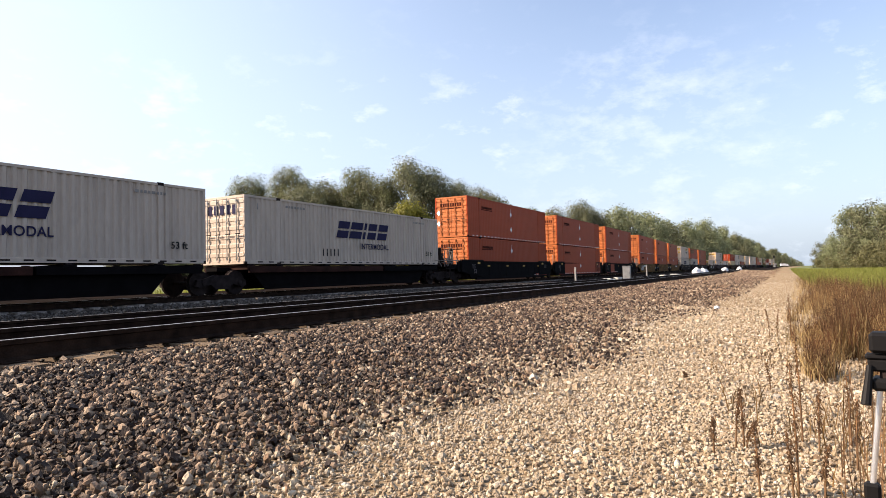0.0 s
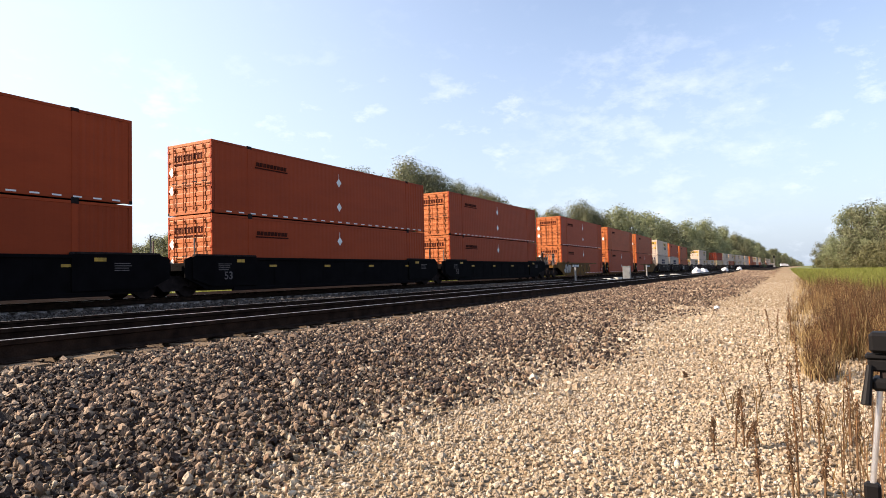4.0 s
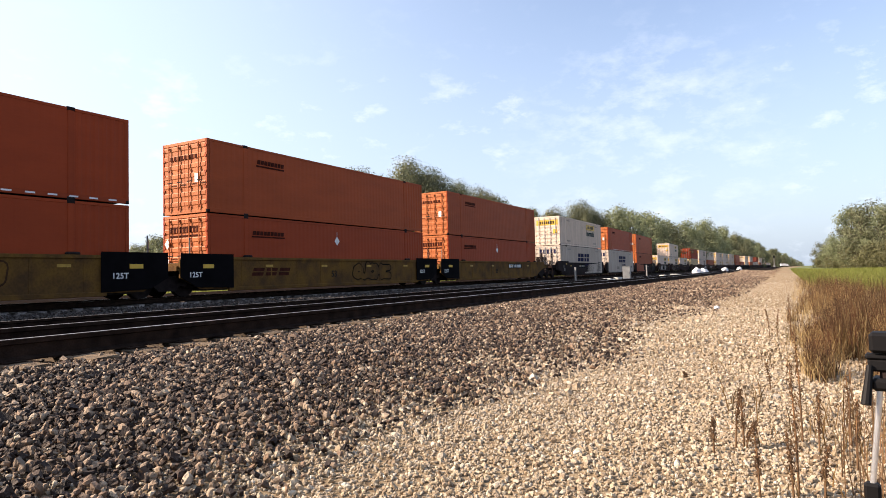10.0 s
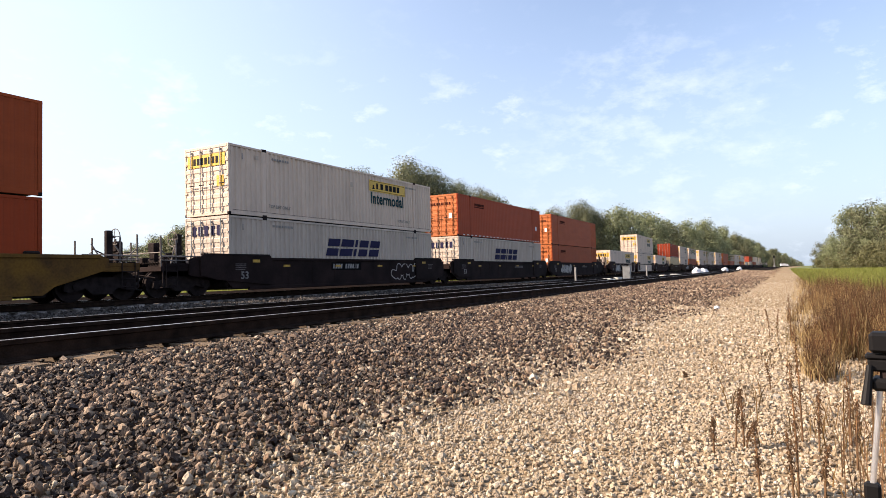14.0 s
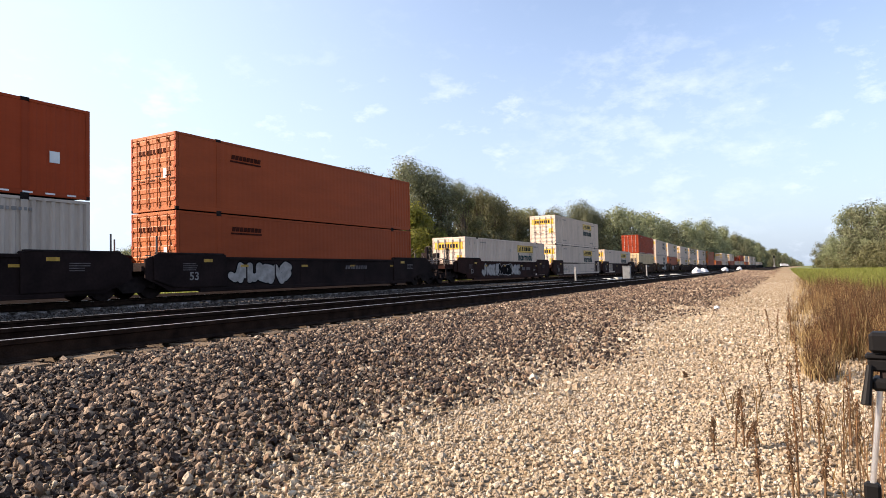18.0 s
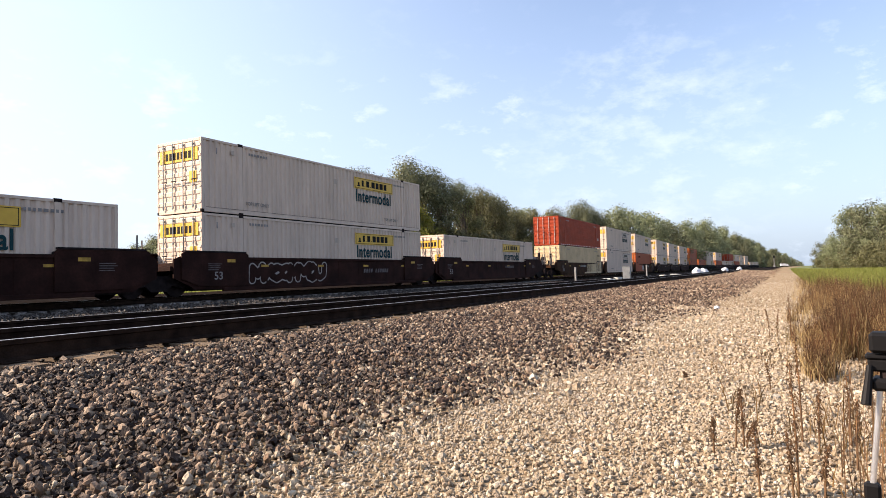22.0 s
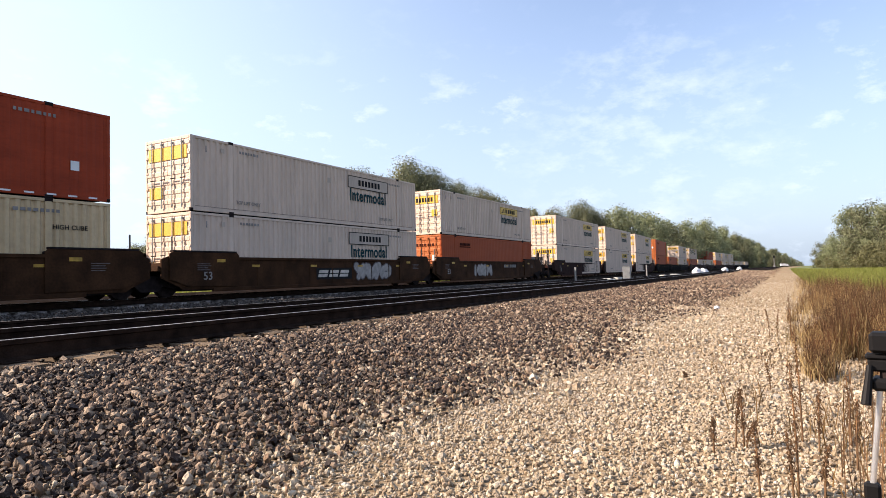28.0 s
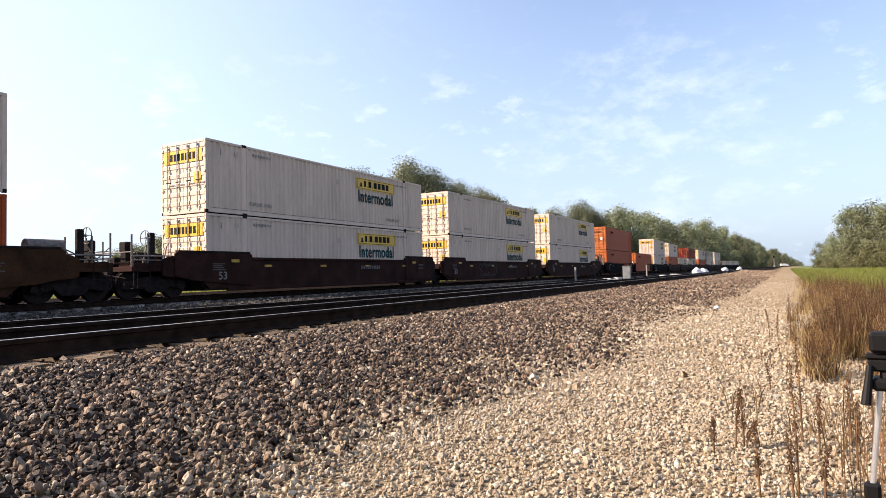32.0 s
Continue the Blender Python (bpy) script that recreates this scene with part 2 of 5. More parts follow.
# darker still, for the deep shade between the tracks
M["track_shade_ballast"] = stone_mat("track_shade_ballast_stone", [(0.011, 0.007, 0.005), (0.029, 0.019, 0.014), (0.051, 0.035, 0.026), (0.018, 0.012, 0.009), (0.092, 0.068, 0.051)])
M["gravel"] = stone_mat("pale_limestone_gravel", [(0.157, 0.104, 0.063), (0.349, 0.272, 0.175), (0.424, 0.358, 0.262), (0.257, 0.184, 0.115), (0.552, 0.492, 0.395), (0.313, 0.230, 0.147), (0.368, 0.294, 0.202), (0.460, 0.395, 0.303)])


# how far the edge of the pale gravel lies towards the rails, by the distance along the line
DRIFT = ((0.0, 0.40), (2.5, 0.45), (8.0, 0.78), (13.0, 0.65), (26.0, 0.25), (40.0, 0.20))


def trackside(name):
    """Ballast bed, near black for the shade between stones, that passes raggedly into pale gravel away from the rails.
    """
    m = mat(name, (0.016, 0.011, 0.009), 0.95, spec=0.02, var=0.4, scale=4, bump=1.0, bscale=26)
    n, l = m.node_tree.nodes, m.node_tree.links
    b = n["Principled BSDF"]
    dark = b.inputs["Base Color"].links[0].from_socket
    co = n.new("ShaderNodeTexCoord")
    sep = n.new("ShaderNodeSeparateXYZ")
    l.new(co.outputs["Object"], sep.inputs[0])
    wob = n.new("ShaderNodeTexNoise")
    wob.inputs["Scale"].default_value = 1.3
    wob.inputs["Detail"].default_value = 8
    l.new(co.outputs["Object"], wob.inputs["Vector"])
    add = n.new("ShaderNodeMath")
    add.operation = "MULTIPLY_ADD"
    add.inputs[1].default_value = 1.6
    l.new(wob.outputs["Fac"], add.inputs[0])
    drift = n.new("ShaderNodeFloatCurve")
    far_off = n.new("ShaderNodeMapRange")
    far_off.inputs["From Max"].default_value = 40.0
    l.new(sep.outputs["Y"], far_off.inputs["Value"])
    curve = drift.mapping.curves[0]
    curve.points[0].location, curve.points[1].location = (0.0, 0.40), (1.0, 0.20)
    for yy, shift in DRIFT[1:-1]:
        curve.points.new(yy / 40.0, shift)
    for pt in curve.points:
        pt.handle_type = "VECTOR"
    drift.mapping.update()
    l.new(far_off.outputs[0], drift.inputs["Value"])
    across = n.new("ShaderNodeMath")
    l.new(sep.outputs["X"], across.inputs[0])
    l.new(drift.outputs[0], across.inputs[1])
    l.new(across.outputs[0], add.inputs[2])
    rng = n.new("ShaderNodeMapRange")
    rng.inputs["From Min"].default_value, rng.inputs["From Max"].default_value = -2.5, -0.35
    l.new(add.outputs[0], rng.inputs["Value"])
    fine = n.new("ShaderNodeTexNoise")
    fine.inputs["Scale"].default_value = 24
    fine.inputs["Detail"].default_value = 6
    l.new(co.outputs["Object"], fine.inputs["Vector"])
    pale = n.new("ShaderNodeValToRGB")
    pale.color_ramp.elements[0].color, pale.color_ramp.elements[1].color = (0.15, 0.105, 0.066, 1), (0.28, 0.215, 0.14, 1)
    pale.color_ramp.elements[0].position, pale.color_ramp.elements[1].position = 0.36, 0.62
    l.new(fine.outputs["Fac"], pale.inputs[0])
    mx = n.new("ShaderNodeMixRGB")
    l.new(rng.outputs[0], mx.inputs["Fac"])
    l.new(dark, mx.inputs["Color1"])
    l.new(pale.outputs[0], mx.inputs["Color2"])
    l.new(mx.outputs[0], b.inputs["Base Color"])
    return m


M["trackside"] = trackside("ballast_and_gravel_bed")
M["soil"] = mat("dry_soil_and_grass", (0.1258, 0.0814, 0.0407), 0.95, var=0.4, scale=2, bump=0.8, bscale=12)
M["field"] = mat("green_field", (0.1184, 0.1369, 0.0370), 0.95, var=0.25, scale=0.4, bump=0.8, bscale=5)
M["black_plastic"] = mat("black_plastic", (0.007, 0.0065, 0.007), 0.6, spec=0.12, var=0.1)
M["aluminium"] = mat("brushed_aluminium", (0.80, 0.80, 0.82), 0.3, metal=0.85, var=0.05)


# ---- mesh helpers ----
def part(name, bm, material, parent, label="", smooth=False):
    me = bm if isinstance(bm, bpy.types.Mesh) else bpy.data.meshes.new(name)
    if not isinstance(bm, bpy.types.Mesh):
        bm.to_mesh(me)
        bm.free()
        for mm in material if isinstance(material, (list, tuple)) else [material]:
            me.materials.append(mm)
        if smooth:
            me.polygons.foreach_set("use_smooth", [True] * len(me.polygons))
    ob = new(name, me)
    if parent is not None:
        ob.parent = parent
    if label:
        tagged(ob, label)
    return ob


def box(bm, x0, x1, y0, y1, z0, z1, bevel=0.0, mi=0):
    vs = [bm.verts.new(p) for p in ((x0, y0, z0), (x1, y0, z0), (x1, y1, z0), (x0, y1, z0), (x0, y0, z1), (x1, y0, z1), (x1, y1, z1), (x0, y1, z1))]
    fs = [bm.faces.new([vs[i] for i in f]) for f in ((3, 2, 1, 0), (4, 5, 6, 7), (0, 1, 5, 4), (1, 2, 6, 5), (2, 3, 7, 6), (3, 0, 4, 7))]
    for f in fs:
        f.material_index = mi
    if bevel:
        bmesh.ops.bevel(bm, geom=list({e for f in fs for e in f.edges}), offset=bevel, segments=1, affect="EDGES")
    return bm


def boxes(*lists, bevel=0.0):
    bm = bmesh.new()
    for b in lists:
        box(bm, *b, bevel=bevel)
    return bm


def cyl(bm, p, q, r0, r1=None, seg=10, caps=True):
    p, q = Vector(p), Vector(q)
    r1 = r0 if r1 is None else r1
    d = (q - p).normalized()
    a = d.orthogonal().normalized()
    b = d.cross(a)
    ra, rb = [], []
    for i in range(seg):
        t = 2 * math.pi * i / seg
        o = a * math.cos(t) + b * math.sin(t)
        ra.append(bm.verts.new(p + o * r0))
        rb.append(bm.verts.new(q + o * r1))
    for i in range(seg):
        j = (i + 1) % seg
        bm.faces.new((ra[i], ra[j], rb[j], rb[i]))
    if caps:
        bm.faces.new(ra[::-1])
        bm.faces.new(rb)
    return bm


def rod(p, q, r0, r1=None, seg=8):
    return cyl(bmesh.new(), p, q, r0, r1, seg)


def plate(bm, pts, thick):
    """A flat plate in the plane x = const: pts (y, z), from x to x + thick."""
    x, th = thick
    a = [bm.verts.new((x, y, z)) for y, z in pts]
    b = [bm.verts.new((x + th, y, z)) for y, z in pts]
    bm.faces.new(a[::-1] if th > 0 else a)
    bm.faces.new(b if th > 0 else b[::-1])
    for i in range(len(pts)):
        j = (i + 1) % len(pts)
        bm.faces.new((a[i], a[j], b[j], b[i]))
    return bm


def letters(name, text, size, material, parent, m, label="", squash=1.0):
    cu = bpy.data.curves.new(name, "FONT")
    cu.body, cu.size, cu.extrude, cu.offset = text, size, 0.003, (0.021 if size > 0.8 else 0.016) * size
    cu.space_character = 1.06
    ob = new(name, cu)
    me = bpy.data.meshes.new_from_object(ob.evaluated_get(bpy.context.evaluated_depsgraph_get()))
    bpy.data.objects.remove(ob)
    me.materials.clear()
    me.materials.append(material)
    me.transform(m @ Matrix.Diagonal((squash, 1, 1, 1)))
    me.name = name
    return part(name, me, material, parent, label)


def raw_mesh(name, verts, faces, materials, sizes=4):
    """A mesh straight from arrays; all faces have the same number of corners."""
    me = bpy.data.meshes.new(name)
    nv, nf = len(verts), len(faces)
    me.vertices.add(nv)
    me.vertices.foreach_set("co", np.asarray(verts, np.float32).ravel())
    me.loops.add(nf * sizes)
    me.loops.foreach_set("vertex_index", np.asarray(faces, np.int32).ravel())
    me.polygons.add(nf)
    me.polygons.foreach_set("loop_start", np.arange(0, nf * sizes, sizes, dtype=np.int32))
    for mm in materials:
        me.materials.append(mm)
    me.update(calc_edges=True)
    me.shade_flat()
    return me


# ---- the plan ----
BEND_Y = np.array([-200.0, 60.0, 80.0, 110.0, 150.0, 190.0, 230.0, 270.0, 310.0, 400.0, 640.0, 3000.0])
BEND_X = np.array([0.0, 0.0, 0.15, 1.1, 3.0, 3.9, 3.2, 1.8, 0.2, -4.0, -12.0, -12.0])


def bend(y):
    """How far the line lies to the left of its straight course at y."""
    y = np.asarray(y, float)
    w = 14.0
    return sum(np.interp(y + k * w, BEND_Y, BEND_X) for k in (-1, 0, 1)) / 3


def side_bend(x, y):
    """The ground follows the line; the gravel way beside it keeps straight on where the line swings out."""
    b, w = bend(y), np.clip((-np.asarray(x, float) - 1.5) / 3.5, 0, 1)
    return np.where(b < 0, b, b * w)


TRAIN_X, NEAR_X = -20.655, -6.48
TRAIN_RAIL_Z, NEAR_RAIL_Z = 0.352, 0.494
PROFILE = ((-300, -0.6), (-80, -0.6), (-34, -0.4), (-27.5, -0.1), (-25.6, 0.36), (-24.0, 0.41), (-22.7, 0.16), (-22.2, 0.11), (-19.45, 0.09), (-19.25, 0.03), (-18.7, 0.05), (-17.9, 0.13), (-15, 0.15), (-12.4, 0.15), (-10.6, 0.15), (-8.6, 0.24),
           (-7.9, 0.255), (-5.15, 0.255), (-4.85, 0.235), (-1.9, 0.015), (-1.2, 0.0), (0.3, 0.0), (1.5, -0.05), (3, -0.18), (6, -0.25), (60, -0.35), (300, -0.35))
PX = np.array([p[0] for p in PROFILE], float)
PZ = np.array([p[1] for p in PROFILE], float)


def ground_z(x, y):
    return np.interp(np.asarray(x, float) + side_bend(x, y), PX, PZ)


# ---- ground ----
def ground():
    ys = np.concatenate([[-60, -30, -15, -8], np.arange(-4, 40, 1.0), np.arange(40, 120, 5.0), np.arange(120, 420, 15.0), [450, 520, 640, 900, 1400, 2400]])
    xs = np.unique(np.concatenate([PX, [-2200, -900, -450, -150, -50, -20.65, -17, -13, -11.3, -6.5, -4, -3, -0.5, 1, 2, 10, 25, 120, 700, 2200]]))
    X, Y = np.meshgrid(xs, ys)
    Z = np.interp(X, PX, PZ)
    V = np.stack([X - side_bend(X, Y), Y, Z], -1).reshape(-1, 3)
    nx = len(xs)
    F, mi = [], []
    for j in range(len(ys) - 1):
        for i in range(nx - 1):
            a = j * nx + i
            F.append((a, a + 1, a + nx + 1, a + nx))
            xm, ym = (xs[i] + xs[i + 1]) / 2, (ys[j] + ys[j + 1]) / 2
            if xm < -25 or (xm > 0.9 and ym > 45) or xm > 9:
                mi.append(2)
            elif xm < (0.7 if ym > 6 else 2.0):
                mi.append(0)
            else:
                mi.append(1)
    me = raw_mesh("ground", V, F, [M["trackside"], M["soil"], M["field"]])
    me.polygons.foreach_set("material_index", mi)
    return tagged(part("ground", me, None, None), "ballast shoulder, pale gravel track and grassy field", "ground", kind="structure")


ground()

STONES = []


def stone_shapes(n=12, seed=3, fine=True, jag=0.27, cuts=4):
    """Angular chips of crushed stone: a jittered solid with a few flat breaks."""
    rng = np.random.RandomState(seed)
    bm = bmesh.new()
    if fine:
        bmesh.ops.create_icosphere(bm, subdivisions=1, radius=1)
    else:
        bmesh.ops.create_cube(bm, size=1.35)
    v = np.array([p.co[:] for p in bm.verts])
    bmesh.ops.triangulate(bm, faces=bm.faces[:])
    f = np.array([[q.index for q in p.verts] for p in bm.faces])
    bm.free()
    out = []
    for _ in range(n):
        w = v * (1 + rng.uniform(-jag * 0.8, jag * 0.8, (len(v), 1))) if fine else v + rng.uniform(-jag, jag, v.shape)
        for _ in range(cuts):
            d = rng.normal(size=3)
            d /= np.linalg.norm(d)
            k = w @ d
            w = w - np.outer(np.clip(k - (0.55 if fine else 0.62), 0, None), d)
        out.append(w)
    return out, f


FINE = stone_shapes()
COARSE = stone_shapes(18, 4, False, 0.34, 6)
PEBBLE = stone_shapes(12, 5, True, 0.16, 2)
ROUNDED = stone_shapes(14, 6, False, 0.15, 3)


def random_turns(rng, n):
    q = rng.normal(size=(n, 4))
    q /= np.linalg.norm(q, axis=1)[:, None]
    w, x, y, z = q.T
    return np.stack([1 - 2 * (y * y + z * z), 2 * (x * y - z * w), 2 * (x * z + y * w), 2 * (x * y + z * w), 1 - 2 * (x * x + z * z), 2 * (y * z - x * w),
                     2 * (x * z - y * w), 2 * (y * z + x * w), 1 - 2 * (x * x + y * y)], 1).reshape(n, 3, 3)


def stones(name, pts, size, material, label, seed, shapes=None, spread=0.30, heap=0.0):
    """Many stones lying on the ground, joined: pts (n, 2), size in metres (half length)."""
    rng = np.random.RandomState(seed)
    protos, faces = shapes or FINE
    n = len(pts)
    z = ground_z(pts[:, 0], pts[:, 1])
    s = size * np.exp(rng.normal(0, spread, n))
    sc = np.stack([s * rng.uniform(0.9, 1.3, n), s * rng.uniform(0.7, 1.0, n), s * rng.uniform(0.5, 0.8, n)], 1)
    R = random_turns(rng, n)
    which = rng.randint(0, len(protos), n)
    base = np.array(protos)[which] * sc[:, None, :]
    V = np.einsum("nij,nkj->nki", R, base)
    V[:, :, 0] += pts[:, 0][:, None]
    V[:, :, 1] += pts[:, 1][:, None]
    V[:, :, 2] += (z + s * rng.uniform(-0.05, 0.55, n) + heap * rng.uniform(0, 1, n))[:, None]
    k = V.shape[1]
    F = (faces[None] + (np.arange(n) * k)[:, None, None]).reshape(-1, 3)
    return tagged(part(name, raw_mesh(name, V.reshape(-1, 3), F, [material], 3), None, None), label, "stones", kind="stuff")


def scatter(rng, n, x0, x1, y0, y1, wedge=True):
    p = np.stack([rng.uniform(x0, x1, n), rng.uniform(y0, y1, n)], 1)
    if wedge:
        a = np.degrees(np.arctan2(-p[:, 0], p[:, 1]))
        p = p[(a < 68) & (a > -12)]
    return p


def thin(rng, p, x0, x1):
    """Keeps points with a chance that rises from 0 at x0 to 1 at x1, raggedly."""
    wob = np.array([noise.noise(Vector((a * 0.9, b * 0.5, 7.0))) for a, b in p])
    return p[rng.uniform(size=len(p)) < np.clip((p[:, 0] + np.interp(p[:, 1], [d[0] for d in DRIFT], [d[1] for d in DRIFT]) + wob * 0.9 - x0) / (x1 - x0), 0, 1)]


def along(p):
    p[:, 0] -= side_bend(p[:, 0], p[:, 1])
    return p


def all_stones():
    rng = np.random.RandomState(11)
    near = thin(rng, scatter(rng, 20000, -5.2, -1.0, 0.9, 9), -0.95, -3.2)
    stones("ballast_stones", near, 0.0205, M["ballast"], "angular grey-brown crushed ballast stones on the shoulder", 1, None, 0.27, 0.036)
    # these chips are coloured as the shade between the brighter stones
    near = thin(rng, scatter(rng, 34000, -5.2, -1.0, 0.9, 9), -0.95, -3.2)
    stones("small_ballast_stones", near, 0.0175, M["shade_ballast"], "small angular ballast chips darkened as shade between the shoulder stones", 21, ROUNDED, 0.28, 0.028)
    mid = thin(rng, scatter(rng, 26000, -5.3, -0.9, 9, 22), -0.95, -3.2)
    stones("more_ballast_stones", mid, 0.0235, M["ballast"], "crushed ballast stones further along the shoulder", 2, COARSE, 0.28, 0.03)
    mid = thin(rng, scatter(rng, 22000, -5.3, -0.9, 9, 22), -0.95, -3.2)
    stones("gap_shade_stones", mid, 0.024, M["shade_ballast"], "ballast stones darkened as gap shade further along the shoulder", 22, COARSE, 0.28, 0.02)
    far = thin(rng, scatter(rng, 19000, -5.3, -0.9, 22, 60), -0.95, -3.2)
    stones("far_ballast_stones", along(far), 0.036, M["ballast"], "crushed ballast along the far shoulder", 3, COARSE, 0.30, 0.04)
    far = thin(rng, scatter(rng, 12000, -5.3, -0.9, 22, 60), -0.95, -3.2)
    stones("far_gap_shade_stones", along(far), 0.036, M["shade_ballast"], "ballast darkened as gap shade along the far shoulder", 23, COARSE, 0.30, 0.02)
    vf = thin(rng, scatter(rng, 14000, -5.3, -0.9, 60, 150), -0.95, -3.2)
    stones("distant_ballast_stones", along(vf), 0.068, M["ballast"], "crushed ballast far along the line", 8, COARSE)
    # stone colours here and below already hold the shadow beside the train
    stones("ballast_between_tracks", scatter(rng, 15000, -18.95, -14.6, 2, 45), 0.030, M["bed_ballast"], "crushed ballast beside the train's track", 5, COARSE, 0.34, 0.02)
    stones("shade_ballast", scatter(rng, 6000, -14.8, -12.2, 2, 45), 0.040, M["track_shade_ballast"], "crushed ballast darkened for the train's shadow between the two tracks", 15, COARSE)
    stones("crib_stones", scatter(rng, 5000, -19.6, -18.9, 2, 40), 0.018, M["track_shade_ballast"], "small stones between the ends of the far ties", 16, COARSE)
    stones("track_stones", scatter(rng, 2600, -7.7, -5.25, 0, 18), 0.022, M["track_shade_ballast"], "small ballast stones between the near ties", 7)
    stones("crest_stones", scatter(rng, 4200, -5.5, -4.95, 1, 24), 0.021, M["ballast"], "ballast heaped against the ends of the ties", 25, COARSE, 0.3, 0.035)
    p = scatter(rng, 15000, -5.4, -1.0, -9, 6, False)
    p = p[np.degrees(np.arctan2(-p[:, 0], p[:, 1])) >= 68]
    stones("shoulder_ballast", thin(rng, p, -0.95, -3.2), 0.026, M["ballast"], "crushed ballast further back along the shoulder", 31, COARSE, 0.34, 0.02)
    p = scatter(rng, 12000, -3.2, 1.7, -9, 1.5, False)
    p = p[(p[:, 1] < 1.4) | (np.degrees(np.arctan2(-p[:, 0], p[:, 1])) >= 68)]
    stones("wayside_gravel", thin(rng, p, -3.5, -1.45), 0.019, M["gravel"], "pale gravel further back along the way", 32, ROUNDED, 0.36)
    g = thin(rng, scatter(rng, 44000, -3.4, 1.6, 1.4, 4.4), -3.5, -1.45)
    stones("gravel_stones", g, 0.0092, M["gravel"], "pale limestone gravel beside the ballast", 4, PEBBLE, 0.36, 0.005)
    g = thin(rng, scatter(rng, 34000, -3.4, 1.4, 4.4, 7), -3.5, -1.45)
    stones("small_gravel_stones", g, 0.0112, M["gravel"], "pale gravel along the way", 24, ROUNDED, 0.34, 0.006)
    g = thin(rng, np.concatenate([scatter(rng, 27000, -4.0, 1.2, 7, 16), scatter(rng, 14000, -4.2, 0.9, 16, 40), scatter(rng, 6000, -4.2, 1.2, 40, 95)]), -3.5, -1.45)
    stones("more_gravel_stones", g, 0.017, M["gravel"], "pale gravel further along the way", 9, ROUNDED, 0.30, 0.008)


all_stones()


# ---- tracks ----
RAIL = ((-0.075, 0), (0.075, 0), (0.075, 0.012), (0.012, 0.035), (0.010, 0.13), (0.036, 0.142), (0.038, 0.176), (0.030, 0.184), (-0.030, 0.184), (-0.038, 0.176), (-0.036, 0.142), (-0.010, 0.13), (-0.012, 0.035), (-0.075, 0.012))


def rail(x, top, y0, y1, parent, label):
    ys = np.concatenate([np.arange(y0, min(y1, 60), 6.0), np.arange(60, max(61, y1), 12.0), [y1]]) if y1 > 60 else np.array([y0, y1])
    bm = bmesh.new()
    rows = []
    for y in ys:
        bx = x - float(bend(y))
        rows.append([bm.verts.new((bx + px, y, top - 0.184 + pz)) for px, pz in RAIL])
    n = len(RAIL)
    for a, b in zip(rows, rows[1:]):
        for i in range(n):
            j = (i + 1) % n
            f = bm.faces.new((a[i], a[j], b[j], b[i]))
            f.material_index = 1 if i == 7 else 0
    bm.faces.new(rows[0])
    bm.faces.new(rows[-1][::-1])
    bmesh.ops.recalc_face_normals(bm, faces=bm.faces)
    return part("rail", bm, [M["rail_side"], M["rail_top"]], parent, label)


def track(name, cx, top, label, y_ties, wood="tie"):
    tr = tagged(new(name), label, "railway track", kind="structure")
    for dx in (-0.752, 0.752):
        rail(cx + dx, top, -40, 900, tr, "rusty rail with polished head")
    rng = random.Random(5)
    shapes = []
    for k in range(4):
        bm = bmesh.new()
        box(bm, -1.3 - rng.uniform(-0.05, 0.05), 1.3, -0.115, 0.115, -0.17, 0, bevel=0.012)
        for v in bm.verts:
            v.co += Vector((rng.uniform(-0.02, 0.02), rng.uniform(-0.008, 0.008), rng.uniform(-0.008, 0.008)))
        shapes.append(bm)
    meshes = []
    for bm in shapes:
        me = bpy.data.meshes.new("tie")
        bm.to_mesh(me)
        bm.free()
        me.materials.append(M[wood])
        meshes.append(me)
    bmp = bmesh.new()
    y = -6.0
    n = 0
    while y < y_ties:
        t = part("tie", meshes[n % 4], None, tr)
        t.matrix_basis = pose(cx - float(bend(y)) + rng.uniform(-0.11, 0.11), y + rng.uniform(-0.03, 0.03), top - 0.192, 0, rng.uniform(-0.5, 0.5), rng.uniform(-1.2, 1.2))
        for dx in (-0.752, 0.752):
            box(bmp, cx + dx - 0.16 - float(bend(y)), cx + dx + 0.16 - float(bend(y)), y - 0.09, y + 0.09, top - 0.192, top - 0.178)
        y += 0.55
        n += 1
    tagged(part("tie_plates", bmp, M["rail_side"], tr, "rusty tie plates and spikes"), kind="stuff")
    bm = bmesh.new()
    while y < 260:
        bx = cx - float(bend(y))
        box(bm, bx - 1.3, bx + 1.3, y - 0.115, y + 0.115, top - 0.36, top - 0.194)
        y += 0.55
    tagged(part("far_ties", bm, M["tie_dark"], tr), kind="stuff")
    return tr


near_track = track("near_track", NEAR_X, NEAR_RAIL_Z, "empty near track with rusty rails on wooden ties", 70)
train_track = track("train_track", TRAIN_X, TRAIN_RAIL_Z, "far track that carries the container train", 60, "tie_grey")
spare = tagged(new("spare_rail"), "loose rusty rail lying on the ballast between the tracks", "rail")
rail(-11.33, 0.352, -12, 110, spare, "")
for y in (0.6, 12.5, 24.4, 36.3):
    bm = boxes((-11.312, -11.285, y - 0.45, y + 0.45, 0.205, 0.305), (-11.375, -11.348, y - 0.45, y + 0.45, 0.205, 0.305), bevel=0.006)
    for k in range(6):
        cyl(bm, (-11.285, y - 0.375 + k * 0.15, 0.255), (-11.262, y - 0.375 + k * 0.15, 0.255), 0.018, seg=6)
    part("joint_bar", bm, M["rail_side"], spare, "bolted rusty joint bar")


# ---- containers ----
CL, CW, CH = 16.15, 2.59, 2.875


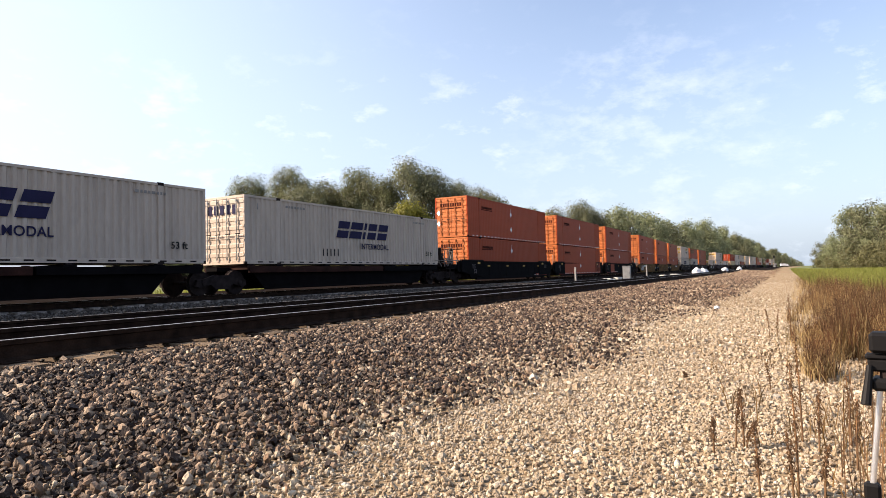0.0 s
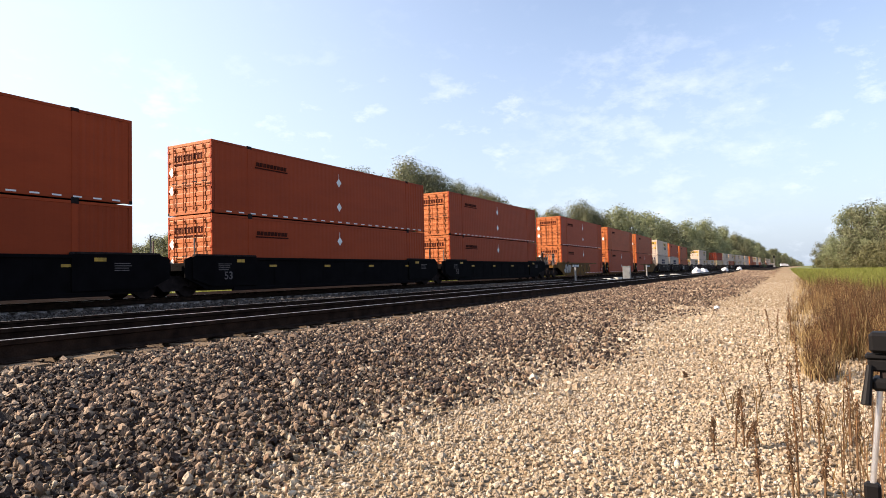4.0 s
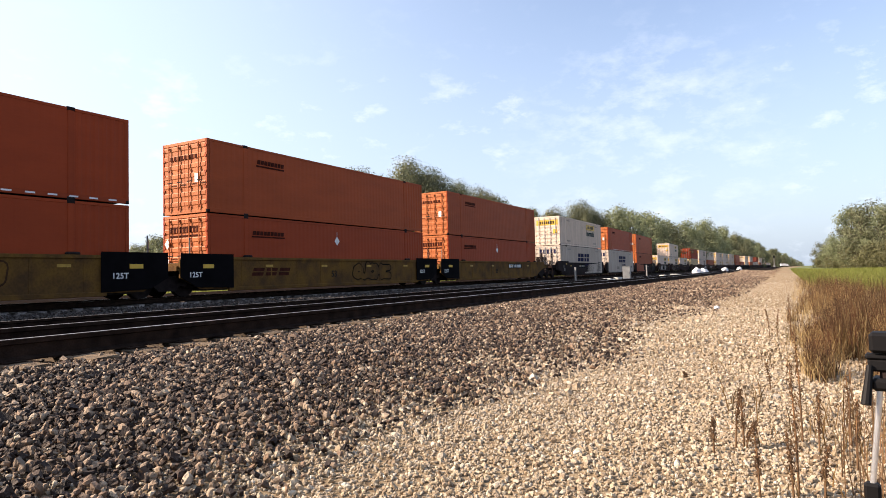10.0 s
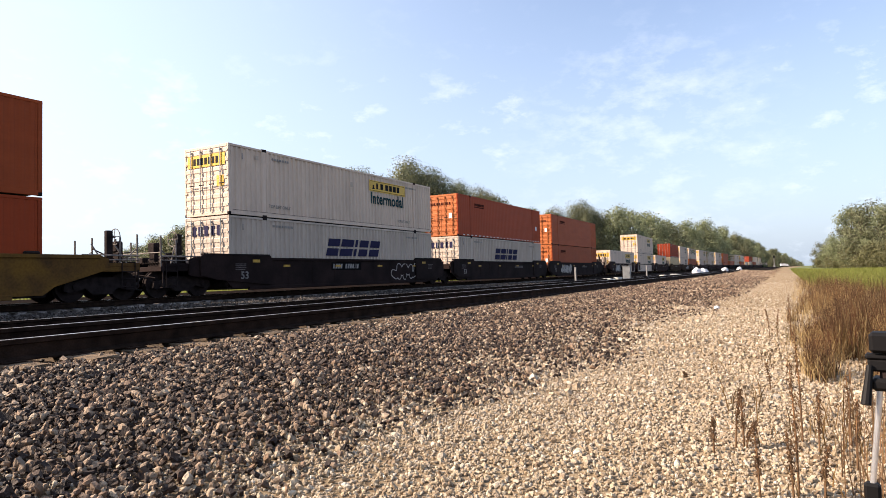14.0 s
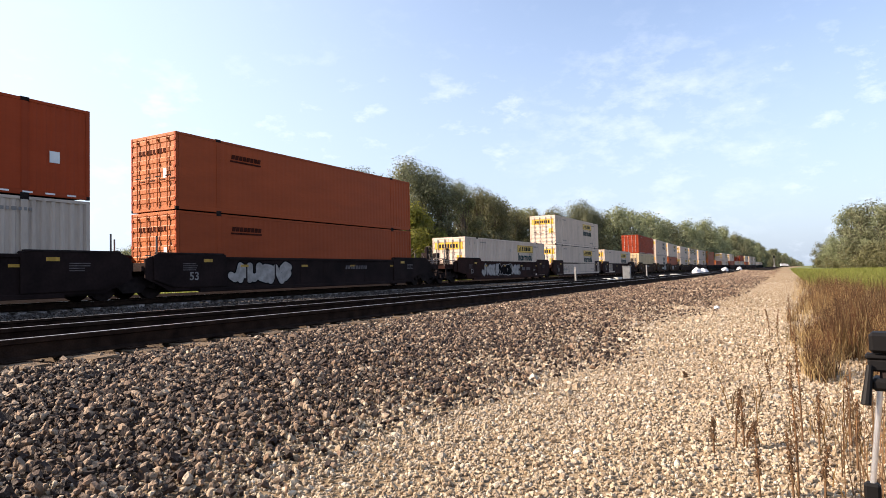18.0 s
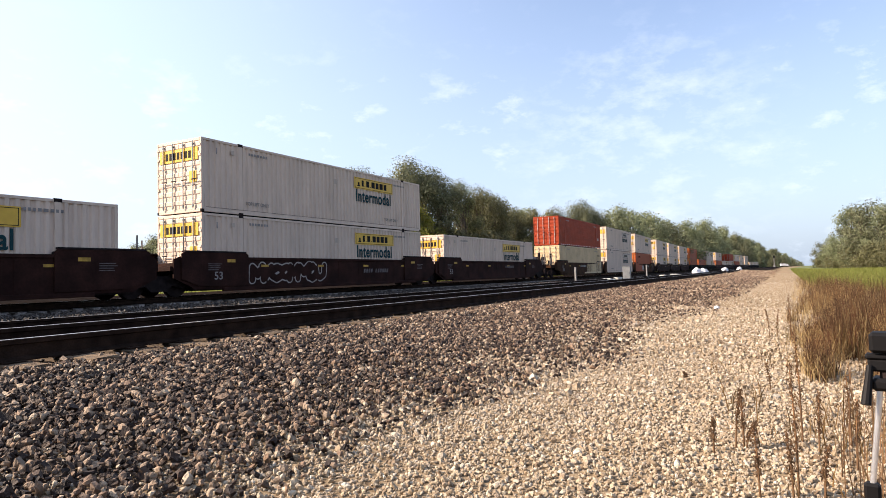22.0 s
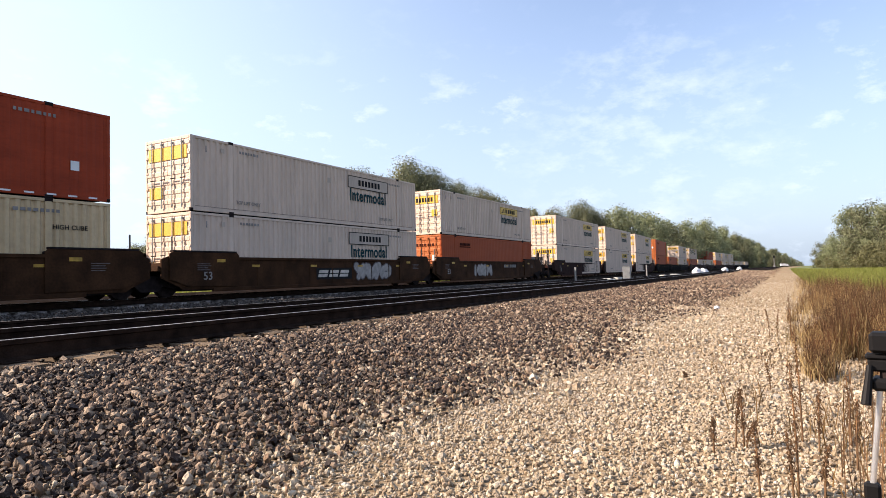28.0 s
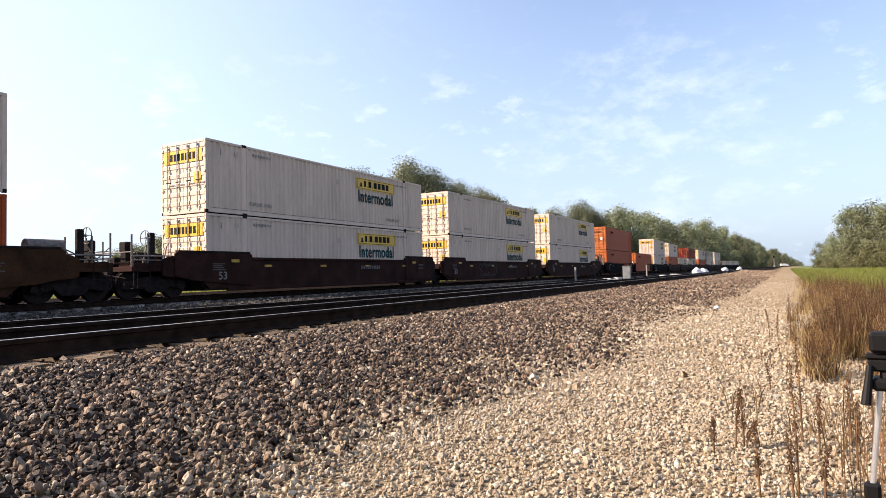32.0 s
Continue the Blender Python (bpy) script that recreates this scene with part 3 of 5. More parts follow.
def side_panel(sign, rib, y0, y1):
    """A corrugated steel side: its outer face lies just inside the posts."""
    bm = bmesh.new()
    pitch = 0.28
    xs = sign * (CW / 2 - 0.012)
    prof = []
    y = y0
    while y < y1 - 0.01:
        for f, off in ((0.0, 0), (0.34, 0), (0.5, 1), (0.84, 1)):
            yy = y + f * pitch
            if yy < y1:
                prof.append((yy, off))
        y += pitch
    prof.append((y1, 0))
    deep = [max(rib, 0.016) if y > CL - 1.9 else rib for y, o in prof]
    lo = [bm.verts.new((xs - sign * d * o, y, 0.16)) for d, (y, o) in zip(deep, prof)]
    hi = [bm.verts.new((xs - sign * d * o, y, CH - 0.10)) for d, (y, o) in zip(deep, prof)]
    for i in range(len(prof) - 1):
        bm.faces.new((lo[i], lo[i + 1], hi[i + 1], hi[i]))
    r = bmesh.ops.extrude_face_region(bm, geom=bm.faces[:])
    for v in r["geom"]:
        if isinstance(v, bmesh.types.BMVert):
            v.co.x -= sign * 0.05
    bmesh.ops.recalc_face_normals(bm, faces=bm.faces)
    return bm


def door_leaf(sign):
    """A door leaf pressed with horizontal ribs, as one sheet."""
    bm = bmesh.new()
    x0, x1 = sorted((sign * 0.012, sign * (CW / 2 - 0.10)))
    prof = [(0.02, 0.15)]
    for k in range(7):
        z = 0.30 + k * 0.37
        prof += [(0.02, z), (0.0, z + 0.03), (0.0, z + 0.17), (0.02, z + 0.20)]
    prof.append((0.02, CH - 0.12))
    prof += [(0.06, CH - 0.12), (0.06, 0.15)]
    ra = [bm.verts.new((x0, y, z)) for y, z in prof]
    rb = [bm.verts.new((x1, y, z)) for y, z in prof]
    for i in range(len(prof)):
        j = (i + 1) % len(prof)
        bm.faces.new((ra[i], ra[j], rb[j], rb[i]))
    bm.faces.new(ra)
    bm.faces.new(rb[::-1])
    bmesh.ops.recalc_face_normals(bm, faces=bm.faces)
    return bm


def lathe(x, y, prof, seg=8):
    """An upright turned rod from (radius, z) pairs."""
    bm = bmesh.new()
    rings = []
    for r, z in prof:
        rings.append([bm.verts.new((x + r * math.cos(2 * math.pi * i / seg), y + r * math.sin(2 * math.pi * i / seg), z)) for i in range(seg)])
    for a, b in zip(rings, rings[1:]):
        for i in range(seg):
            j = (i + 1) % seg
            bm.faces.new((a[i], a[j], b[j], b[i]))
    bm.faces.new(rings[0][::-1])
    bm.faces.new(rings[-1])
    return bm


def rod_profile():
    out = [(0.022, 0.14)]
    for z in (0.2, 1.0, 1.7, 2.6):
        out += [(0.022, z), (0.038, z + 0.01), (0.038, z + 0.09), (0.022, z + 0.10)]
    return out + [(0.022, CH - 0.10)]


def container(name, paint, rib, label, style):
    c = tagged(new(name), label, "container")
    P = M[paint]
    for s in (-1, 1):
        part("side_wall", side_panel(s, rib, 0.14, CL - 0.14), P, c)
    bm = boxes((-CW / 2 + 0.06, CW / 2 - 0.06, 0.1, CL - 0.1, CH - 0.07, CH - 0.03))
    for k in range(27):
        y = 0.5 + k * 0.58
        box(bm, -CW / 2 + 0.12, CW / 2 - 0.12, y, y + 0.25, CH - 0.03, CH - 0.015)
    part("roof", bm, P, c)
    part("floor", boxes((-CW / 2 + 0.06, CW / 2 - 0.06, 0.1, CL - 0.1, 0.05, 0.16)), M["dark_steel"], c)
    bm = boxes((-CW / 2 + 0.08, CW / 2 - 0.08, CL - 0.07, CL - 0.03, 0.12, CH - 0.1))
    for k in range(8):
        x = -1.12 + k * 0.29
        box(bm, x, x + 0.14, CL - 0.03, CL - 0.005, 0.2, CH - 0.2)
    part("front_wall", bm, P, c)
    for s in (-1, 1):
        x0, x1 = sorted((s * (CW / 2 - 0.09), s * CW / 2))
        part("top_rail", boxes((x0, x1, 0.1, CL - 0.1, CH - 0.10, CH - 0.005), bevel=0.008), P, c)
        part("bottom_rail", boxes((x0, x1, 0.1, CL - 0.1, 0.01, 0.17), bevel=0.008), P, c)
        for y0, y1 in ((0.0, 0.13), (CL - 0.13, CL)):
            part("corner_post", boxes((x0, x1, y0, y1, 0.1, CH - 0.1), bevel=0.012), P, c)
            for z in (0.0, CH - 0.12):
                part("corner_casting", boxes((x0 - 0.003, x1 + 0.003, y0 - 0.003, y1 + 0.003, z, z + 0.12), bevel=0.015), M["dark_steel"] if z == 0 else P, c)
        for y in (1.95, CL - 1.95):
            a, b = sorted((s * (CW / 2 - 0.06), s * (CW / 2 + 0.002)))
            part("lift_post", boxes((a, b, y - 0.10, y + 0.10, 0.17, CH - 0.09), bevel=0.008), P, c)
            part("lift_casting", boxes((a - 0.004, b + 0.004, y - 0.13, y + 0.13, CH - 0.10, CH + 0.02), bevel=0.012), M["dark_steel"], c)
            part("lift_casting", boxes((a - 0.004, b + 0.004, y - 0.13, y + 0.13, -0.02, 0.08), bevel=0.012), M["dark_steel"], c)
        # orange door ends get the paint with sunlight mixed into its colour
        D = M["orange_sunlit"] if paint.startswith("orange") else P
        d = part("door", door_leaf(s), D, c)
        for x in (0.30, 0.86):
            part("lock_rod", lathe(s * x, -0.045, rod_profile()), M["steel"] if not paint.startswith("orange") else D, d)
            part("lock_handle", boxes((s * x - 0.02, s * x + 0.26, -0.105, -0.085, 1.24, 1.28)), M["dark_steel"], d)
        a, b = sorted((s * (CW / 2 - 0.14), s * (CW / 2 - 0.03)))
        hinge = None
        for z in (0.35, 0.95, 1.55, 2.15, 2.55):
            if hinge is None:
                hinge = part("hinge", boxes((a, b, -0.02, 0.01, 0, 0.08)), P, d)
                hg = hinge
            else:
                hg = part("hinge", hinge.data, None, d)
            hg.location = (0, 0, z)
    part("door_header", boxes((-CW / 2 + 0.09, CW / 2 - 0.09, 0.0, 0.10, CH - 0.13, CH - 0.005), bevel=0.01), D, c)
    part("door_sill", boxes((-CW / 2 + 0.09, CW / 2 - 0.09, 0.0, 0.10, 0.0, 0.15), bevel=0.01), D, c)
    style(c)
    return c


SIDE = CW / 2 + 0.004


def on_side(y, z):
    """The pose of lettering on the near side, reading along the train."""
    return Matrix.Translation((SIDE, y, z)) @ Matrix(((0, 0, 1, 0), (1, 0, 0, 0), (0, 1, 0, 0), (0, 0, 0, 1)))


def on_door(x, z):
    return Matrix.Translation((x, -0.082, z)) @ Matrix(((1, 0, 0, 0), (0, 0, -1, 0), (0, 1, 0, 0), (0, 0, 0, 1)))


def decal(name, c, material, quads, label=""):
    """Flat painted shapes on the near side: quads of (y, z) corners."""
    bm = bmesh.new()
    for q in quads:
        plate(bm, q, (SIDE - 0.006, 0.008))
    bmesh.ops.recalc_face_normals(bm, faces=bm.faces)
    return part(name, bm, material, c, label)


def rect(y0, y1, z0, z1, lean=0.0):
    return [(y0, z0), (y1, z0), (y1 + lean, z1), (y0 + lean, z1)]


def diamond(y, z, r):
    return [(y - r, z), (y, z - r * 1.15), (y + r, z), (y, z + r * 1.15)]


def small_marks(c, seed, tone="grey_ink"):
    rng = random.Random(seed)
    q = []
    for y0, z0, n in ((2.4, 2.50, 7), (13.2, 2.45, 8)):
        y = y0
        for k in range(n):
            w = rng.choice((0.08, 0.1, 0.14))
            q.append(rect(y, y + w, z0, z0 + 0.10))
            y += w + 0.06
    q.append(rect(0.7, 0.75, 2.3, 2.55))
    decal("side_stencil", c, M[tone], q, "small unreadable stencilled marks")


def dashes(c, material, z=0.09):
    tagged(decal("reflective_strip", c, material, [rect(0.7 + k * 0.64, 0.98 + k * 0.64, z - 0.025, z + 0.025) for k in range(24)], "row of short reflective strips"), kind="stuff")


def orange_style(c):
    q = []
    for z in (2.12, ):
        y = 2.3
        for k in range(9):
            q.append(rect(y, y + 0.17, z, z + 0.17, 0.03))
            y += 0.205
        q.append(rect(2.25, 4.2, z - 0.10, z - 0.04))
    decal("dark_name_bar", c, M["name_ink"], q, "dark brown block marks with an underline")
    decal("white_diamond", c, M["pale"], [diamond(7.85, 2.05, 0.19), rect(7.84, 7.86, 2.25, 2.5)], "pale diamond placard")
    decal("white_diamond", c, M["pale"], [diamond(7.85, 0.84, 0.19)], "pale diamond placard")
    dashes(c, M["pale"])
    for z in (1.0, 1.75):
        bm = bmesh.new()
        va = [bm.verts.new((-1.0 + dx, -0.03, z + dz)) for dx, dz in ((-0.17, 0), (0, -0.2), (0.17, 0), (0, 0.2))]
        vb = [bm.verts.new((v.co.x, -0.016, v.co.z)) for v in va]
        bm.faces.new(va)
        bm.faces.new(vb[::-1])
        for i in range(4):
            bm.faces.new((va[i], vb[i], vb[(i + 1) % 4], va[(i + 1) % 4]))
        part("door_placard", bm, M["pale"], c, "pale diamond placard on the door")
    bm = bmesh.new()
    for k in range(9):
        x = -0.85 + k * 0.19
        box(bm, x, x + 0.13, -0.010, -0.001, 2.18, 2.42)
    box(bm, -0.9, 0.85, -0.010, -0.001, 2.02, 2.08)
    part("door_name_bar", bm, M["name_ink"], c, "dark block marks on the door")


def plain_orange_style(c):
    q = []
    y = 2.6
    for k in range(8):
        q.append(rect(y, y + 0.165, 2.22, 2.40, 0.03))
        y += 0.2
    q.append(rect(2.55, 4.2, 2.1, 2.17))
    decal("dark_name_bar", c, M["name_ink"], q, "dark block marks with an underline")
    bm = bmesh.new()
    for k in range(8):
        x = -0.8 + k * 0.2
        box(bm, x, x + 0.13, -0.010, -0.001, 2.15, 2.32)
    part("door_name_bar", bm, M["name_ink"], c, "dark block marks on the door")
    part("door_label", boxes((0.6, 0.82, -0.010, -0.001, 1.2, 1.55)), M["pale"], c, "white paper label on the door")


def labelled_orange_style(c):
    plain_orange_style(c)
    decal("white_label", c, M["pale"], [rect(14.9, 15.2, 1.05, 1.4)], "small white data label")
    dashes(c, M["pale"])


def yellow_panel_style(c):
    decal("yellow_panel", c, M["yellow"], [rect(9.6, 13.15, 1.95, 2.55)], "yellow name panel with dark block marks")
    q = []
    y = 10.25
    for w in (0.17, 0.05, 0.26, 0.05, 0.30, 0.28, 0.32, 0.27):
        q.append(rect(y, y + w, 2.10 if w > 0.1 else 2.1, 2.42 if w > 0.1 else 2.15))
        y += w + 0.085
    bm = bmesh.new()
    for p in q:
        plate(bm, p, (SIDE - 0.001, 0.007))
    for p in (rect(9.66, 13.09, 1.99, 2.01), rect(9.66, 13.09, 2.49, 2.51), rect(9.66, 9.68, 2.01, 2.49), rect(13.07, 13.09, 2.01, 2.49), rect(9.85, 10.1, 2.08, 2.14), rect(9.92, 10.05, 2.14, 2.3)):
        plate(bm, p, (SIDE - 0.001, 0.007))
    bmesh.ops.recalc_face_normals(bm, faces=bm.faces)
    part("panel_print", bm, M["black"], c, "dark block marks")
    letters("side_lettering", "Intermodal", 0.86, M["teal_ink"], c, on_side(9.7, 1.30) , "dark teal lettering", 0.81)
    bm = bmesh.new()
    box(bm, -1.1, 1.1, -0.010, -0.001, 2.02, 2.52)
    part("door_panel", bm, M["yellow"], c, "yellow panel across the doors")
    bm = bmesh.new()
    for k in range(7):
        x = -0.75 + k * 0.22
        box(bm, x, x + 0.15, -0.016, -0.010, 2.12, 2.40)
    part("door_print", bm, M["black"], c, "dark block marks")
    part("door_label", boxes((0.62, 1.02, -0.010, -0.001, 1.15, 1.6)), M["yellow"], c, "yellow square label on the door")
    small_marks(c, 4)
    white_side_details(c)


def white_side_details(c):
    """Stencils, a seam above the bottom rail and the frames of the worn data panels."""
    letters("lift_stencil", "TOP LIFT ONLY", 0.20, M["grey_ink"], c, on_side(2.2, 0.42), "black stencilled lettering", 0.9)
    letters("lift_stencil", "TOP LIFT ONLY", 0.20, M["grey_ink"], c, on_side(12.3, 0.42), "black stencilled lettering", 0.9)
    decal("side_seam", c, M["faded_mark"], [rect(0.2, CL - 0.2, 0.185, 0.20)], "dark seam along the bottom rail")
    decal("vent_cover", c, M["grey_white"], [rect(7.95, 8.2, 1.98, 2.22), rect(1.45, 1.62, 2.38, 2.56)], "small pressed vent covers")


def pale_panel_style(c):
    decal("outlined_panel", c, M["grey_white"], [rect(9.6, 13.15, 1.95, 2.55)], "pale name panel with dark outline")
    q = [rect(9.6, 13.15, 1.93, 1.97), rect(9.6, 13.15, 2.53, 2.57), rect(9.58, 9.62, 1.95, 2.55), rect(13.13, 13.17, 1.95, 2.55)]
    y = 10.45
    for k in range(7):
        q.append(rect(y, y + 0.2, 2.10, 2.40))
        y += 0.29
    bm = bmesh.new()
    for p in q:
        plate(bm, p, (SIDE - 0.001, 0.007))
    bmesh.ops.recalc_face_normals(bm, faces=bm.faces)
    part("panel_print", bm, M["black"], c, "dark outline and block marks")
    letters("side_lettering", "Intermodal", 0.86, M["teal_ink"], c, on_side(9.7, 1.30), "dark teal lettering", 0.81)
    part("door_panel", boxes((-1.1, 1.1, -0.010, -0.001, 2.02, 2.52)), M["yellow"], c, "yellow panel across the doors")
    part("door_label", boxes((-1.05, -0.3, -0.010, -0.001, 0.55, 1.0)), M["yellow"], c, "worn yellow label on the door")
    small_marks(c, 8)
    white_side_details(c)


def slanted_name_style(c):
    """Slanted dark bars stand for the big name."""
    q = []
    for y, w in ((-0.12, 0.88), (0.9, 0.98), (2.02, 0.2), (2.4, 0.74), (3.32, 0.86)):
        q += [rect(y, y + w, 1.35, 1.70, 0.12), rect(y + 0.15, y + w + 0.15, 1.80, 2.15, 0.12)]
    q = [[(6.05 + 1.01 * a, 1.75 + 1.05 * (b - 1.75)) for a, b in r] for r in q]
    decal("painted_name", c, M["navy"], q, "large slanted navy bars of a painted name")
    letters("side_lettering", "INTERMODAL", 0.42, M["navy"], c, on_side(7.9, 0.80), "small navy serif-like lettering", 0.95)
    bm = bmesh.new()
    for k in range(5):
        x = -0.85 + k * 0.36
        box(bm, x, x + 0.22, -0.010, -0.001, 2.1, 2.5)
    part("door_print", bm, M["navy"], c, "faded navy block marks on the doors")
    decal("warning_stencil", c, M["black"], [rect(4.9 + k * 0.28, 4.97 + k * 0.28, 0.4, 0.75) for k in range(5)], "small black stencilled marks")
    letters("length_mark", "53 ft", 0.36, M["black"], c, on_side(14.6, 0.55), "black stencilled length")
    dashes(c, M["dark_steel"])
    small_marks(c, 5)


def tan_style(c):
    letters("height_mark", "HIGH CUBE", 0.2, M["black"], c, on_side(14.3, 1.95), "black stencilled lettering")
    small_marks(c, 6)


def red_style(c):
    decal("white_label", c, M["pale"], [rect(14.85, 15.12, 0.9, 1.2)], "small white data label")
    small_marks(c, 7)
    dashes(c, M["pale"])


PROTO = {
    "O": container("container_orange", "orange", 0.004, "orange steel freight container with pale diamond placards", orange_style),
    "p": container("container_orange", "orange_light", 0.004, "orange steel freight container with a dark name bar", plain_orange_style),
    "o": container("container_orange", "orange", 0.004, "orange steel freight container with a white side label", labelled_orange_style),
    "J": container("container_white", "white", 0.052, "white corrugated freight container with yellow name panel", yellow_panel_style),
    "K": container("container_white", "white", 0.052, "white corrugated freight container with outlined name panel", pale_panel_style),
    "S": container("container_grey_white", "grey_white", 0.052, "grey-white corrugated freight container with slanted navy name", slanted_name_style),
    "T": container("container_tan", "tan", 0.052, "tan corrugated high freight container", tan_style),
    "R": container("container_red", "red", 0.02, "brick red freight container with white label", red_style),
}


# ---- rail cars ----
WHEELS = []
WHEEL_R = 0.4826


def bogie(parent, y, label="black two-axle bogie"):
    bm = bmesh.new()
    for s in (-1, 1):
        x0, x1 = sorted((s * 0.93, s * 1.06))
        plate(bm, [(y - 1.25, 0.36), (y - 1.05, 0.30), (y - 0.55, 0.42), (y - 0.32, 0.22), (y + 0.32, 0.22), (y + 0.55, 0.42), (y + 1.05, 0.30), (y + 1.25, 0.36), (y + 1.2, 0.60), (y + 0.85, 0.64), (y + 0.4, 0.78), (y - 0.4, 0.78), (y - 0.85, 0.64), (y - 1.2, 0.60)], (x0, x1 - x0))
        for k in range(5):
            cyl(bm, (s * 1.0, y - 0.24 + k * 0.12, 0.28), (s * 1.0, y - 0.24 + k * 0.12, 0.56), 0.045, seg=6)
    box(bm, -1.0, 1.0, y - 0.2, y + 0.2, 0.45, 0.72)
    bmesh.ops.recalc_face_normals(bm, faces=bm.faces)
    b = part("bogie_frame", bm, M["dark_steel"], parent, label)
    for dy in (-0.89, 0.89):
        bm = bmesh.new()
        cyl(bm, (-0.95, 0, 0), (0.95, 0, 0), 0.075, seg=10)
        for s in (-1, 1):
            cyl(bm, (s * 0.69, 0, 0), (s * 0.82, 0, 0), 0.4826, seg=32)
            cyl(bm, (s * 0.66, 0, 0), (s * 0.69, 0, 0), 0.508, seg=32)
            cyl(bm, (s * 0.82, 0, 0), (s * 0.86, 0, 0), 0.15, 0.13, seg=14)
            cyl(bm, (s * 0.95, 0, 0), (s * 1.10, 0, 0), 0.11, 0.10, seg=14)
            for k in range(3):
                a = 2 * math.pi * k / 3
                cyl(bm, (s * 1.10, 0.06 * math.cos(a), 0.06 * math.sin(a)), (s * 1.115, 0.06 * math.cos(a), 0.06 * math.sin(a)), 0.02, seg=6)
        w = part("wheelset", bm, M["dark_steel"], b)
        WHEELS.append((w, y + dy))
    return b


RAISED = {"car_black": 0.06, "car_grey": 0.10, "car_brown": 0.19, "car_rust": 0.19}


def well_unit(parent, paint, y0, first, last, graf):
    """One well: y0 is where its container begins; z from the rail head."""
    P = M[paint]
    ext0, ext1 = (2.0 if first else 1.35), (2.0 if last else 1.35)
    top, bot = 1.47, 0.26
    ya, yb = y0 - ext0, y0 + CL + ext1
    for s in (-1, 1):
        x, th = s * 1.36, s * 0.06
        bm = bmesh.new()
        lift = (1.02, 0.98, 0.51) if paint == "car_yellow" else (0.80, 0.76, 0.58)
        lead = [(ya, lift[0]), (ya + 0.15, lift[1]), (ya + 1.7, lift[2]), (ya + 2.05, bot)] if first else [(ya, 0.70), (ya + 0.75, bot + 0.1), (ya + 0.9, bot)]
        tail = [(yb - 2.05, bot), (yb - 1.7, lift[2]), (yb - 0.15, lift[1]), (yb, lift[0])] if last else [(yb - 0.9, bot), (yb - 0.75, bot + 0.1), (yb, 0.70)]
        plate(bm, lead + tail + [(yb, top - 0.1), (yb - 0.25, top), (ya + 0.25, top), (ya, top - 0.1)], (x, th))
        bmesh.ops.recalc_face_normals(bm, faces=bm.faces)
        part("side_sill", bm, P, parent)
        a, b = sorted((s * 1.33, s * 1.47))
        part("top_chord", boxes((a, b, ya + 0.3, yb - 0.3, top - 0.10, top + 0.02), bevel=0.015), P, parent)
        part("bottom_chord", boxes((a, b, y0 + 0.9, y0 + CL - 0.9, bot - 0.10, bot + 0.05), bevel=0.015), P, parent)
        for k in range(9):
            y = y0 + 1.6 + k * 1.62
            a2, b2 = sorted((s * 1.42, s * 1.432))
            part("stiffener", boxes((a2, b2, y - 0.04, y + 0.04, bot + 0.06, top - 0.1), bevel=0.004), P, parent)
        for y in (y0 + 0.2, y0 + 1.95, y0 + CL - 1.95, y0 + CL - 0.35):
            a3, b3 = sorted((s * 1.30, s * 1.46))
            part("stacking_guide", boxes((a3, b3, y - 0.22, y + 0.22, top, top + 0.11), bevel=0.04), M["dark_steel"], parent)
    part("well_floor", boxes((-1.3, 1.3, y0 - 0.1, y0 + CL + 0.1, bot - 0.06, bot + 0.03)), M["dark_steel"], parent)
    q = []
    for k in range(4):
        y = y0 + 2.9 + k * 3.6
        q.append(rect(y, y + 0.42, 1.10, 1.19))
    bm = bmesh.new()
    for p in q:
        plate(bm, p, (1.422, 0.012))
    bmesh.ops.recalc_face_normals(bm, faces=bm.faces)
    part("reflector", bm, M["reflector"], parent, "yellow reflective strips")
    rng = random.Random(int(y0 * 7) + len(paint))
    bm = bmesh.new()
    y = y0 + 9.7
    for k in range(9):
        w = rng.uniform(0.1, 0.16)
        plate(bm, rect(y, y + w, 0.98, 1.16, 0.04), (1.422, 0.012))
        y += w + 0.07
    bmesh.ops.recalc_face_normals(bm, faces=bm.faces)
    if paint == "car_black" or (graf - (0 if first else 1 if not last else 2), 0 if first else 2 if last else 1) in PANELS:
        bm.free()
    else:
        part("number_print", bm, M["faded_mark"] if paint != "car_yellow" else M["grey_ink"], parent, "faded block marks of the car number")
    letters("length_mark", "53", 0.42, M["black"] if paint == "car_yellow" else M["faded_mark"] if paint == "car_black" else M["grey_ink"], parent, Matrix.Translation((0.142 if paint == "car_yellow" else 0.192, 0, 0)) @ on_side(y0 + (7.2 if paint == "car_yellow" else 0.4), 0.62), "stencilled number")
    if paint == "car_yellow":
        for a, b, on in ((ya - 0.01, y0 + 1.1, not first), (y0 + CL - 1.1, yb + 0.01, not last)):
            if on:
                bm = bmesh.new()
                plate(bm, [(a, 0.72), (a + 0.7, bot + 0.08), (b, bot + 0.02), (b, top + 0.13), (a, top + 0.13)] if b < y0 + 5 else [(a, bot + 0.02), (b - 0.7, bot + 0.08), (b, 0.72), (b, top + 0.13), (a, top + 0.13)], (1.475, 0.012))
                bmesh.ops.recalc_face_normals(bm, faces=bm.faces)
                part("end_section", bm, M["car_black"], parent, "black painted end of the well side")
                part("end_reflector", boxes((1.487, 1.495, (a + b) / 2 - 0.25, (a + b) / 2 + 0.25, 1.05, 1.2)), M["yellow"], parent, "yellow reflective plate")
